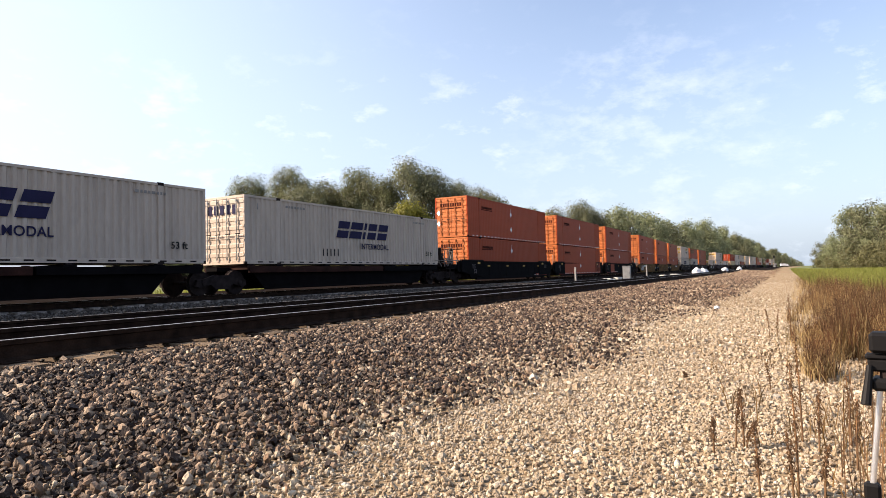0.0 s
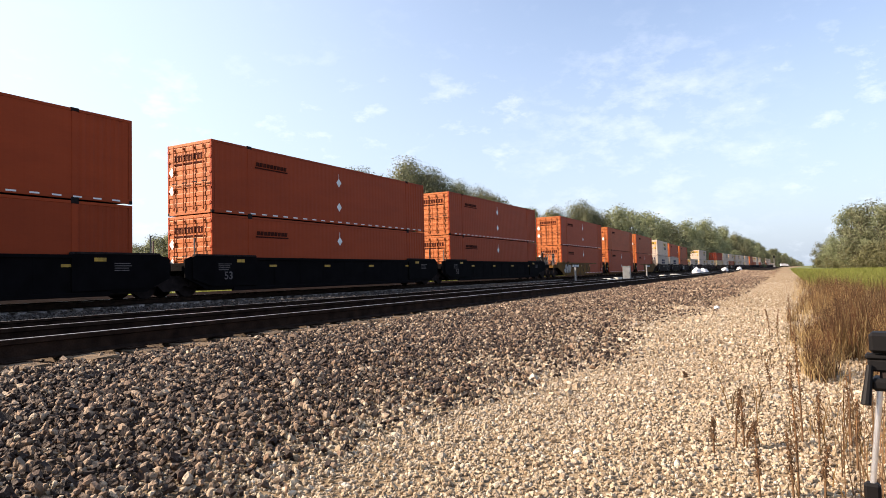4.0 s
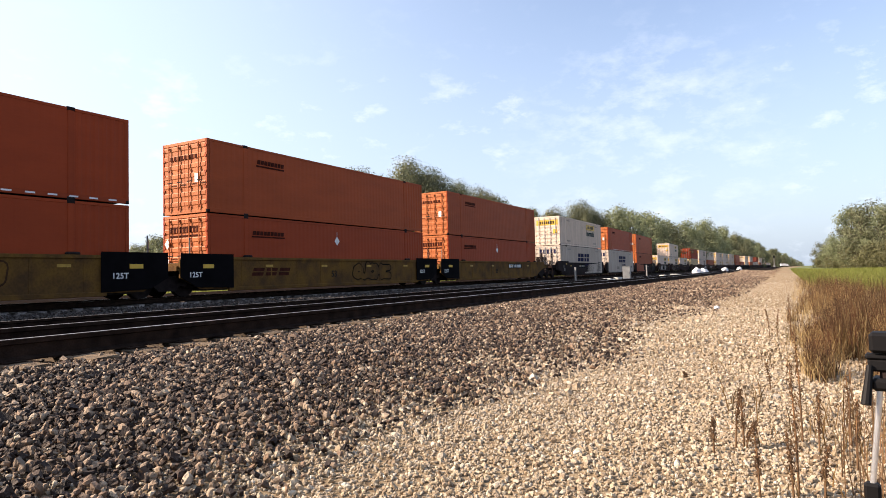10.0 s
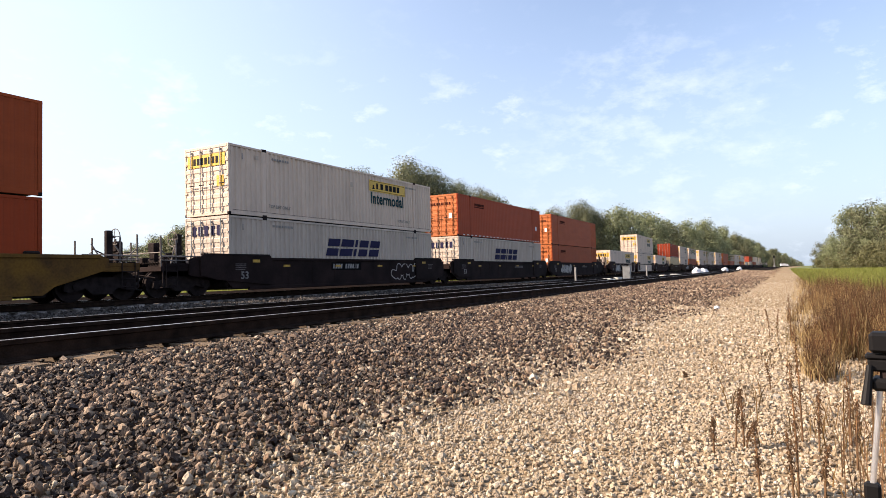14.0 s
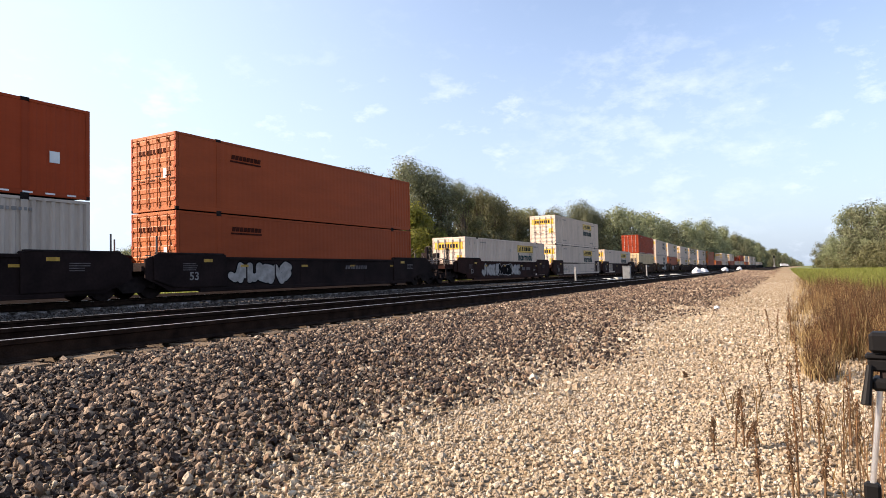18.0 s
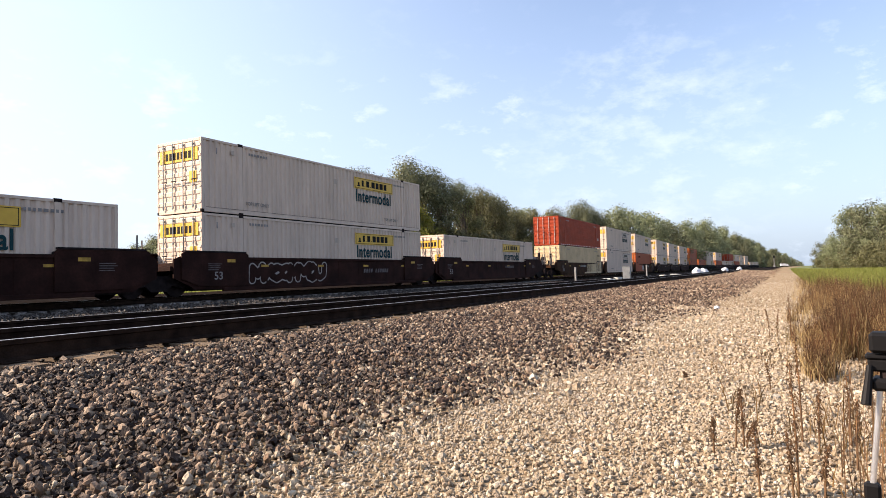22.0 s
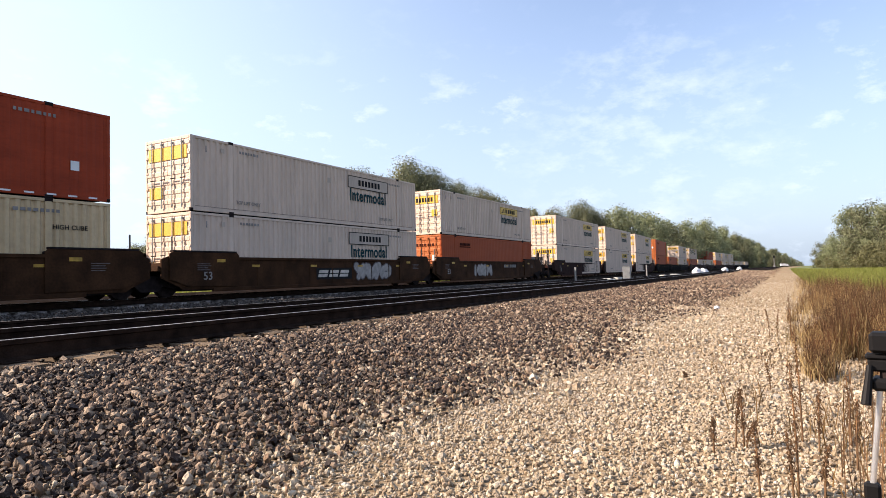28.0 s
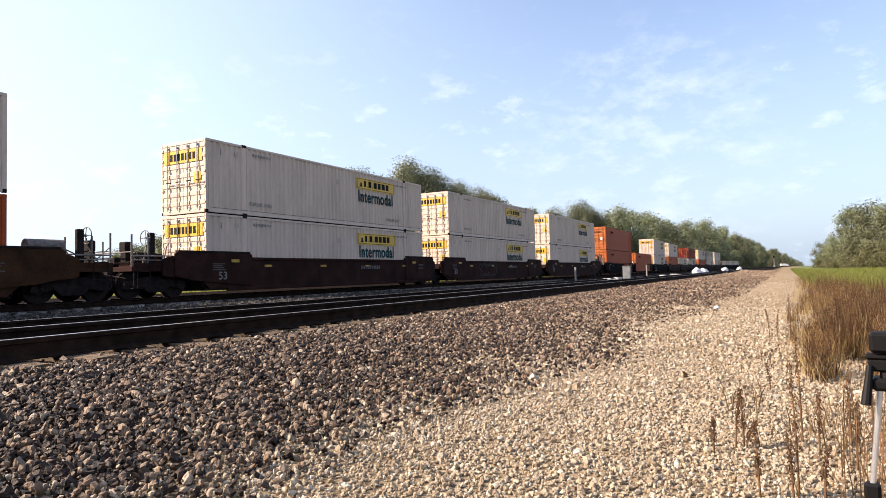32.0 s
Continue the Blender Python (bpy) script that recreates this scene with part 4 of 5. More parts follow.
                letters("load_mark", "125T", 0.27, M["pale"], parent, Matrix.Translation((0.196, 0, 0)) @ on_side(a + 0.35, 0.72), "white stencilled load mark")
    else:
        # the sides stand higher round both ends of the well
        for d, edge, outer in ((1, y0, first), (-1, y0 + CL, last)):
            o, i, h = edge - d * (1.55 if outer else 1.05), edge + d * 2.15, top + RAISED[paint]
            low = 0.78 if outer else 0.66
            for sx in (-1, 1):
                bm = bmesh.new()
                plate(bm, [(o, low), (o + d * 0.8, bot + 0.12 if not outer else 0.60), (i, bot + 0.08), (i, h - 0.10), (i - d * 0.12, h), (o + d * 0.14, h), (o, h - 0.08)], (sx * 1.434, sx * 0.05))
                bmesh.ops.recalc_face_normals(bm, faces=bm.faces)
                part("raised_end", bm, P, parent)
                a4, b4 = sorted((sx * 1.30, sx * 1.50))
                part("end_cap_rail", boxes((a4, b4, min(o + d * 0.14, i - d * 0.12), max(o + d * 0.14, i - d * 0.12), h - 0.02, h + 0.05), bevel=0.012), M["dark_steel"], parent)
            part("end_reflector", boxes((1.485, 1.492, edge + d * 1.25 - 0.2, edge + d * 1.25 + 0.2, 1.28, 1.40)), M["reflector"], parent, "yellow reflective plate")
            bm = bmesh.new()
            for k in range(4):
                box(bm, 1.485, 1.489, edge + d * 0.45 - 0.32, edge + d * 0.45 + rng.uniform(0.15, 0.35), 1.20 - k * 0.075, 1.23 - k * 0.075)
            part("data_stencil", bm, M["faded_mark"], parent, "faded lines of small stencilled data")
    for yy in (y0 - 0.16, y0 + CL + 0.10):
        part("bulkhead", boxes((-1.3, 1.3, yy, yy + 0.06, 0.3, 1.30), bevel=0.01), M["dark_steel"], parent)
    # end platforms over the bogies
    for y1, y2 in ((ya - (1.15 if first else 0.1), y0 - 0.05), (y0 + CL + 0.05, yb + (1.15 if last else 0.1))):
        part("end_platform", boxes((-1.36, 1.36, y1, y2, 0.95, 1.12), (-1.36, -0.5, y1 + 0.1, y2, 1.12, 1.24), (0.5, 1.36, y1 + 0.1, y2, 1.12, 1.24), bevel=0.01), P, parent)
        if (y1 < y0 and not first) or (y1 > y0 and not last):
            for s in (-1, 1):
                part("guard_post", rod((s * 1.2, (y1 + y2) / 2, 1.24), (s * 1.2, (y1 + y2) / 2, 2.2), 0.03, None, 8), M["end_grey"], parent)
        part("draft_sill", boxes((-0.35, 0.35, y1 - 0.2, y2 + 0.2, 0.62, 0.95), bevel=0.02), M["dark_steel"], parent)


def end_gear(parent, y, d, tank=False):
    """Handrails, posts, brake wheel, air hose and coupler at a car's outer end; d = -1 at the leading end."""
    for x, yy, h in ((1.28, 0.0, 1.12), (-1.28, 0.0, 1.12), (1.28, -0.62, 1.0), (-1.28, -0.62, 1.0)):
        part("post", rod((x, y + d * yy, 1.1), (x, y + d * yy, 1.1 + h), 0.032), M["end_grey"], parent)
    for s in (-1, 1):
        part("brace", rod((s * 1.25, y, 1.75), (s * 1.25, y - d * 0.7, 1.12), 0.018, seg=6), M["end_grey"], parent)
        bm = bmesh.new()
        for z in (0.45, 0.7, 0.95):
            cyl(bm, (s * 1.38, y - d * 0.15, z), (s * 1.38, y - d * 0.62, z), 0.016, seg=6)
        for yy in (0.15, 0.62):
            cyl(bm, (s * 1.38, y - d * yy, 0.4), (s * 1.38, y - d * yy, 1.3), 0.016, seg=6)
        part("ladder", bm, M["dark_steel"], parent, "short dark steel side ladder")
    part("handrail", rod((-1.28, y, 1.62), (1.28, y, 1.62), 0.02), M["end_grey"], parent)
    for s in (-1, 1):
        part("side_rail", rod((s * 1.28, y, 1.5), (s * 1.28, y - d * 1.9, 1.5), 0.02), M["end_grey"], parent)
    part("brake_cylinder", rod((-0.5, y - d * 0.9, 1.32), (0.35, y - d * 0.9, 1.32), 0.16, None, 14), M["dark_steel"], parent)
    part("valve_box", boxes((-1.0, -0.55, y - d * 0.8 - 0.2, y - d * 0.8 + 0.2, 1.12, 1.5), bevel=0.03), M["dark_steel"], parent)
    bm = bmesh.new()
    cyl(bm, (0.55, y - d * 0.25, 1.75), (0.55, y - d * 0.29, 1.75), 0.24, seg=16)
    box(bm, 0.42, 0.68, y - d * 0.27 - 0.09, y - d * 0.27 + 0.09, 1.1, 1.68)
    part("brake_wheel", bm, M["dark_steel"], parent, "round hand brake wheel on a post")
    part("coupler", boxes((-0.13, 0.13, min(y, y + d * 1.15), max(y, y + d * 1.15), 0.70, 0.95), (-0.24, 0.24, min(y + d * 0.85, y + d * 1.2), max(y + d * 0.85, y + d * 1.2), 0.62, 1.0), bevel=0.04), M["dark_steel"], parent)
    # more of the brake rigging that crowds the end platform
    part("hand_brake_housing", boxes((0.36, 0.74, y - d * 0.27 - 0.13, y - d * 0.27 + 0.13, 1.62, 2.0), bevel=0.04), M["dark_steel"], parent)
    part("air_reservoir", rod((-0.95, y - d * 1.35, 1.36), (0.1, y - d * 1.35, 1.36), 0.2, None, 14), M["dark_steel"], parent)
    part("retainer_valve", boxes((0.95, 1.15, y - d * 0.5 - 0.09, y - d * 0.5 + 0.09, 1.3, 1.62), bevel=0.03), M["dark_steel"], parent)
    part("brake_pipe", rod((-1.05, y - d * 0.1, 1.2), (1.15, y - d * 0.1, 1.28), 0.025, None, 6), M["dark_steel"], parent)
    part("uncoupling_lever", rod((0.1, y + d * 0.35, 0.9), (1.32, y + d * 0.25, 0.72), 0.018, None, 6), M["dark_steel"], parent)
    part("sill_step", boxes((1.2, 1.38, min(y, y - d * 0.5), max(y, y - d * 0.5), 0.36, 0.40), (1.34, 1.38, min(y, y - d * 0.05), max(y, y - d * 0.05), 0.36, 1.0), bevel=0.008), M["dark_steel"], parent)
    part("crossover_grating", boxes(*[(-1.2 + k * 0.15, -1.12 + k * 0.15, min(y + d * 0.02, y - d * 0.55), max(y + d * 0.02, y - d * 0.55), 1.25, 1.28) for k in range(16)]), M["dark_steel"], parent)
    if tank:
        part("top_reservoir", rod((0.75, y - d * 1.25, 1.78), (0.75, y - d * 2.35, 1.78), 0.2, None, 16), M["end_grey"], parent, "grey air reservoir")
        part("reservoir_saddle", boxes((0.6, 0.9, min(y - d * 1.4, y - d * 1.5), max(y - d * 1.4, y - d * 1.5), 1.2, 1.62), (0.6, 0.9, min(y - d * 2.1, y - d * 2.2), max(y - d * 2.1, y - d * 2.2), 1.2, 1.62)), M["dark_steel"], parent)
    part("brake_column", boxes((0.98, 1.16, min(y - d * 0.78, y - d * 1.0), max(y - d * 0.78, y - d * 1.0), 1.12, 2.32), bevel=0.03), M["dark_steel"], parent)
    bm = bmesh.new()
    for k in range(12):
        a0, a1 = 2 * math.pi * k / 12, 2 * math.pi * (k + 1) / 12
        c0, c1 = (1.07 + 0.27 * math.cos(a0), y - d * 0.66, 2.12 + 0.27 * math.sin(a0)), (1.07 + 0.27 * math.cos(a1), y - d * 0.66, 2.12 + 0.27 * math.sin(a1))
        cyl(bm, c0, c1, 0.016, seg=5, caps=False)
        if k % 3 == 0:
            cyl(bm, (1.07, y - d * 0.70, 2.12), c0, 0.012, seg=5, caps=False)
    cyl(bm, (1.07, y - d * 0.80, 2.12), (1.07, y - d * 0.66, 2.12), 0.04, seg=8)
    part("brake_handwheel", bm, M["end_grey"], parent, "spoked brake handwheel")
    for z in (1.34, 1.48):
        part("step_bar", rod((1.33, y + d * 0.05, z), (1.33, y - d * 1.15, z), 0.022, None, 6), M["end_grey"], parent)
    for yy in (0.35, 1.15):
        part("slant_brace", rod((1.33, y - d * yy, 1.12), (1.1, y - d * (yy + 0.35), 1.85), 0.024, None, 6), M["end_grey"], parent)
    part("cylinder_pipe", rod((0.75, y - d * 1.25, 1.72), (0.6, y - d * 0.3, 1.35), 0.022, None, 6), M["dark_steel"], parent)
    bm = bmesh.new()
    p = None
    for k in range(9):
        t = k / 8
        q = Vector((0.45, y + d * (0.2 + 1.0 * t), 0.72 - 0.42 * math.sin(math.pi * t)))
        if p is not None:
            cyl(bm, p, q, 0.03, seg=6, caps=False)
        p = q
    part("air_hose", bm, M["rubber"], parent)


STROKES = (
    ((0.75, 0.95), (0.72, 0.30), (0.45, 0.05), (0.12, 0.25)),
    ((0.5, 0.92), (0.15, 0.72), (0.12, 0.28), (0.5, 0.06), (0.86, 0.3), (0.84, 0.75), (0.5, 0.92)),
    ((0.85, 0.88), (0.2, 0.84), (0.35, 0.5), (0.18, 0.12), (0.88, 0.08)),
    ((0.1, 0.95), (0.48, 0.45), (0.9, 0.95), (0.35, 0.02)),
    ((0.1, 0.05), (0.42, 0.95), (0.62, 0.5), (0.88, 0.02)),
    ((0.85, 0.82), (0.45, 0.95), (0.15, 0.7), (0.8, 0.38), (0.55, 0.05), (0.1, 0.16)),
    ((0.12, 0.05), (0.16, 0.9), (0.5, 0.42), (0.84, 0.92), (0.9, 0.05)),
)


def sprayed_stroke(bm, p, q, r0, r1, x, th, mi):
    """One fat round-ended stroke of a sprayed letter, as a thin plate."""
    a = math.atan2(q[1] - p[1], q[0] - p[0])
    pts = []
    for c, r, turn in ((q, r1, -0.5), (p, r0, 0.5)):
        for k in range(6):
            b = a + math.pi * (turn + k / 5)
            pts.append((c[0] + r * math.cos(b), c[1] + r * math.sin(b)))
    n0 = len(bm.faces)
    plate(bm, pts, (x, th))
    bm.faces.ensure_lookup_table()
    for f in bm.faces[n0:]:
        f.material_index = mi


def graffiti(parent, y0, length, colours, seed, low=0.36, high=1.36):
    """Sprayed bulging letters: fat strokes with a wider outline round them."""
    rng = random.Random(seed)
    line, fill = colours
    bm = bmesh.new()
    y, k = y0, 0
    while y < y0 + length:
        w = rng.uniform(0.62, 0.95)
        h0, h1 = low + rng.uniform(0, 0.1), high - rng.uniform(0, 0.12)
        slant = rng.uniform(-0.05, 0.12)
        pts = [(y + u * w + slant * v, h0 + 0.16 + v * (h1 - h0 - 0.32)) for u, v in rng.choice(STROKES)]
        r = [rng.uniform(0.12, 0.20) for _ in pts]
        for layer, (grow, x) in enumerate(((0.055, 1.4202), (0.0, 1.4250))):
            for i in range(len(pts) - 1):
                sprayed_stroke(bm, pts[i], pts[i + 1], r[i] + grow, r[i + 1] + grow, x, 0.003 + 0.0002 * i + 0.0011 * (k % 2), layer)
        y += w * 0.74
        k += 1
    bmesh.ops.recalc_face_normals(bm, faces=bm.faces)
    tagged(part("graffiti", bm, [M[line], M[fill]], parent, "sprayed bulging letters of graffiti"), kind="stuff")


def name_panel(parent, y0, length, ground, ink, z, h):
    """A painted panel with slanted marks: three broad ones on the tall panels, small ones on the rest."""
    part("name_panel", boxes((1.42, 1.426, y0, y0 + length, z, z + h)), M[ground], parent, "painted panel with block marks")
    bm = bmesh.new()
    n = 3 if h > 0.5 else 11
    step = (length - 0.3) / n
    for k in range(n):
        if n > 3 and k == 4:
            continue
        y = y0 + 0.1 + k * step
        za, zb = z + h * 0.2, z + h * 0.8
        if n == 3:
            plate(bm, rect(y, y + step * 0.82, za, za + h * 0.26, 0.05), (1.426, 0.004))
            plate(bm, rect(y + 0.07, y + 0.07 + step * 0.82, zb - h * 0.26, zb, 0.05), (1.426, 0.004))
        else:
            plate(bm, rect(y, y + step * 0.7, za, zb, 0.05), (1.426, 0.004))
    bmesh.ops.recalc_face_normals(bm, faces=bm.faces)
    tagged(part("number_print", bm, M[ink], parent, "block marks of the car number"), kind="stuff")


# what is sprayed or painted on each car's near side: (car, unit): distance along the unit, length, colour
SPRAYED = {(4, 0): [(0.3, 2.2, ("car_black", "grafsilver")), (9.2, 2.8, ("car_rust", "car_yellow"))], (4, 1): [(9.0, 2.6, ("car_black", "car_yellow"))], (2, 2): [(2.3, 3.2, ("car_black", "grafsilver"))],
           (2, 0): [(11.5, 2.4, ("grafsilver", "car_grey"))], (3, 0): [(2.4, 2.6, ("graflilac", "grafsilver")), (5.0, 2.6, ("grafsilver", "car_black")), (7.4, 1.9, ("graflilac", "grafsilver"))],
           (3, 1): [(2.3, 4.0, ("grafsilver", "car_brown"))], (5, 1): [(9.9, 2.7, ("graflilac", "grafsilver"))], (5, 2): [(4.6, 2.0, ("graflilac", "grafsilver"))], (6, 1): [(4.5, 2.5, ("grafteal", "car_brown"))]}
PANELS = {(4, 0): [(2.95, 2.9, "black", "pale", 0.98, 0.36)], (4, 2): [(9.7, 2.8, "black", "pale", 0.94, 0.38)], (2, 0): [(6.2, 2.4, "car_black", "grey_ink", 0.94, 0.38)], (5, 1): [(6.9, 2.7, "black", "grafwhite", 0.50, 0.55)],
          (3, 1): [(10.0, 2.6, "car_brown", "faded_mark", 0.72, 0.34)], (3, 0): [(10.3, 2.2, "car_brown", "faded_mark", 0.72, 0.40)],
          (5, 2): [(9.7, 2.7, "car_rust", "grey_ink", 0.94, 0.38)], (5, 0): [(7.0, 2.7, "car_rust", "grey_ink", 0.94, 0.38)], (4, 1): [(2.0, 2.6, "car_yellow", "name_ink", 0.62, 0.55)]}


def well_car(starts, paint, graf, label):
    c = tagged(new("well_car"), label, "rail car")
    base = starts[0]
    for i, s in enumerate(starts):
        well_unit(c, paint, s - base, i == 0, i == len(starts) - 1, graf + i)
        for y, length, colour in SPRAYED.get((graf, i), ()):
            graffiti(c, s - base + y, length, colour, graf * 3 + i)
        for y, length, ground_col, ink, z, h in PANELS.get((graf, i), ()):
            name_panel(c, s - base + y, length, ground_col, ink, z, h)
    bogie(c, -2.0)
    for a, b in zip(starts, starts[1:]):
        bogie(c, (a + CL + b) / 2 - base)
    end = starts[-1] - base + CL
    bogie(c, end + 2.0)
    end_gear(c, -3.1, -1)
    end_gear(c, end + 3.1, 1, paint in ("car_rust", "car_brown"))
    return c


def spine_car(starts):
    c = tagged(new("spine_car"), "dark spine car with fish-bellied sill under containers", "rail car")
    base = starts[0]
    for s in starts:
        y0 = s - base
        bm = bmesh.new()
        plate(bm, [(y0 - 0.6, 0.95), (y0 + 2.6, 0.95), (y0 + 4.2, 0.22), (y0 + CL - 4.2, 0.22), (y0 + CL - 2.6, 0.95), (y0 + CL + 0.6, 0.95), (y0 + CL + 0.6, 1.1), (y0 - 0.6, 1.1)], (-0.32, 0.64))
        bmesh.ops.recalc_face_normals(bm, faces=bm.faces)
        part("centre_sill", bm, M["car_black"], c)
        for sx in (-1, 1):
            bm = bmesh.new()
            plate(bm, [(y0 + 0.6, 0.9), (y0 + 1.3, 0.15), (y0 + CL - 2.2, 0.15), (y0 + CL - 1.5, 0.9)], (sx * 1.05, sx * 0.05))
            bmesh.ops.recalc_face_normals(bm, faces=bm.faces)
            part("side_girder", bm, M["car_black"], c)
        for y in (0.35, 2.0, 5.2, 8.05, 11.0, CL - 2.0, CL - 0.35):
            part("cross_arm", boxes((-1.3, 1.3, y0 + y - 0.22, y0 + y + 0.22, 0.98, 1.18), bevel=0.02), M["car_brown"] if y < 1 else M["car_black"], c)
            for sx in (-1, 1):
                a, b = sorted((sx * 1.12, sx * 1.3))
                part("pedestal", boxes((a, b, y0 + y - 0.1, y0 + y + 0.1, 1.18, 1.22)), M["dark_steel"], c)
        for sx in (-1, 1):
            a, b = sorted((sx * 1.24, sx * 1.34))
            part("side_stringer", boxes((a, b, y0 + 0.2, y0 + 9.9, 0.86, 1.12), bevel=0.01), M["car_brown"], c)
            part("side_stringer", boxes((a, b, y0 + 10.0, y0 + CL - 0.2, 0.86, 1.12), bevel=0.01), M["car_black"], c)
    bogie(c, -0.9)
    bogie(c, (starts[0] + CL + starts[1]) / 2 - base)
    bogie(c, starts[1] - base + CL + 0.6)
    end_gear(c, starts[1] - base + CL + 1.5, 1)
    return c


# ---- the train: where each stack begins along the line at the start, and what it carries (lower, upper) ----
CARS = (
    ("spine", None, 0, (0.25, 18.35), ("S", "S")),
    ("well", "car_black", 1, (38.85, 58.35, 77.8), ("OO", "OO", "OO")),
    ("well", "car_yellow", 4, (101.2, 120.6, 140.05), ("OO", "Op", "Op")),
    ("well", "car_grey", 2, (163.3, 183.15, 202.5), ("SJ", "So", "pp")),
    ("well", "car_brown", 3, (225.75, 245.28, 264.35), ("J", "JJ", "J")),
    ("well", "car_rust", 5, (287.95, 307.25, 326.5), ("TR", "KK", "pJ")),
    ("well", "car_brown", 6, (349.6, 369.2, 389.3), ("JJ", "JJ", "JJ")),
    ("well", "car_black", 7, (411.2, 430.8, 450.3), ("pp", "p", "JJ")),
    ("well", "car_brown", 8, (473.0, 492.5, 512.0), ("pJ", "J", "JR")),
    ("well", "car_brown", 9, (534.8, 554.3, 573.8), ("pJ", "JJ", "JJ")),
    ("well", "car_black", 10, (596.5, 616.0, 635.5), ("J", "J", "J")),
)
SPEED = 10.412
MOVING = []
LABELS = {"car_black": "black articulated well car carrying containers", "car_yellow": "weathered yellow well car with graffiti", "car_grey": "faded maroon well car with graffiti", "car_brown": "oxide brown articulated well car", "car_rust": "rusty brown articulated well car with graffiti"}
used = set()
for kind, paint, graf, starts, loads in CARS:
    if kind == "spine":
        car = spine_car(starts)
    else:
        car = well_car(starts, paint, graf, LABELS[paint])
    MOVING.append((car, starts[0], 0.0, starts[-1] - starts[0] + CL))
    for s, load in zip(starts, loads):
        for level, code in enumerate(load):
            z = (1.22 if kind == "spine" else 0.31) + level * (CH + 0.04)
            p = PROTO[code]
            if code in used:
                p = copy_thing(p, pose(0, 0, 0))
            used.add(code)
            tagged(p, group="containers on the train")
            MOVING.append((p, s, z, CL))


def on_line(s, t, length):
    """Where a thing that starts at s along the line stands at time t, turned to the line."""
    y = s - SPEED * t
    x0, x1 = TRAIN_X - float(bend(y)), TRAIN_X - float(bend(y + length))
    return x0, y, math.degrees(math.atan2(x0 - x1, length))


def motions():
    times = [0, 2, 4, 6, 8, 10, 12, 14, 16, 18, 20, 22, 24, 26, 28, 30, 32]
    for thing, s, z, length in MOVING:
        rows = []
        for t in times:
            x, y, a = on_line(s, t, length)
            rows.append((float(t), pose(x, y, TRAIN_RAIL_Z + z, 0, 0, a)))
        walk(thing, rows)
    # every wheelset rolls without slipping
    for i, (w, y) in enumerate(WHEELS):
        walk(w, [(k / 15.0, pose(0, y, WHEEL_R, math.degrees(SPEED * k / 15.0 / WHEEL_R) + 40 * i)) for k in range(481)])


# ---- trees ----
def tree_proto(name, height, spread, leaf, seed, n_leaf, label, blobs=16, leaf_size=0.34, low=0.12):
    rng = np.random.RandomState(seed)
    t = tagged(new(name), label, "tree")
    bm = bmesh.new()
    r = height * 0.018
    p = Vector((0, 0, -0.3))
    pts = [p]
    for k in range(6):
        p = p + Vector((rng.normal(0, 0.02) * height, rng.normal(0, 0.02) * height, height * 0.14))
        pts.append(p)
    for k in range(6):
        cyl(bm, pts[k], pts[k + 1], r * (1 - k / 7), r * (1 - (k + 1) / 7), seg=8, caps=False)
    C = []
    for k in range(int(blobs * 1.7)):
        u = rng.uniform(low, 0.95)
        rad = spread * (0.35 + 0.65 * math.sin(math.pi * min(1, (u - low * 0.5) * 0.95 + 0.12))) * rng.uniform(0.35, 1.08)
        a = 2 * math.pi * (k * 0.618 + rng.uniform(-0.1, 0.1))
        c = Vector((rad * math.cos(a), rad * math.sin(a), height * u))
        C.append((c, spread * rng.uniform(0.15, 0.38)))
        base = pts[min(6, max(1, int(u * 5)))]
        mid = base.lerp(c, 0.5) + Vector((0, 0, height * 0.03))
        cyl(bm, base, mid, r * 0.4, r * 0.25, seg=5, caps=False)
        cyl(bm, mid, c, r * 0.25, r * 0.08, seg=5, caps=False)
    C.append((Vector((0, 0, height * 0.93)), spread * 0.3))
    part("trunk", bm, M["bark"], t, "grey trunk with limbs")
    cen = np.array([c[:] for c, _ in C])
    rr = np.array([q for _, q in C])
    w = rr ** 2 / (rr ** 2).sum()
    idx = rng.choice(len(C), n_leaf, p=w)
    d = rng.normal(size=(n_leaf, 3))
    d /= np.linalg.norm(d, axis=1)[:, None]
    q = cen[idx] + d * (rr[idx] * rng.uniform(0.3, 1.14, n_leaf) ** 0.75)[:, None] * np.array([1, 1, 0.95])
    # leaves face out from their clump, so that each clump has a lit and a shaded side
    out = d + 0.45 * (q - np.array([0, 0, height * 0.5])) / spread + rng.normal(0, 0.42, (n_leaf, 3)) + np.array([0, 0, 0.25])
    out /= np.linalg.norm(out, axis=1)[:, None]
    side = np.cross(out, rng.normal(size=(n_leaf, 3)))
    side /= np.linalg.norm(side, axis=1)[:, None]
    R = np.stack([side, np.cross(out, side), out], 2)
    s = leaf_size * rng.uniform(0.5, 1.25, n_leaf)
    quad = np.array([[-0.5, -0.32, 0], [0.5, -0.42, 0.1], [0.62, 0.36, -0.08], [-0.42, 0.45, 0.06]])
    V = np.einsum("nij,kj->nki", R, quad) * s[:, None, None] + q[:, None, :]
    F = (np.arange(n_leaf * 4).reshape(-1, 4))
    part("crown", raw_mesh("crown", V.reshape(-1, 3), F, [M[leaf]]), None, t, "leafy crown with gaps")
    return t


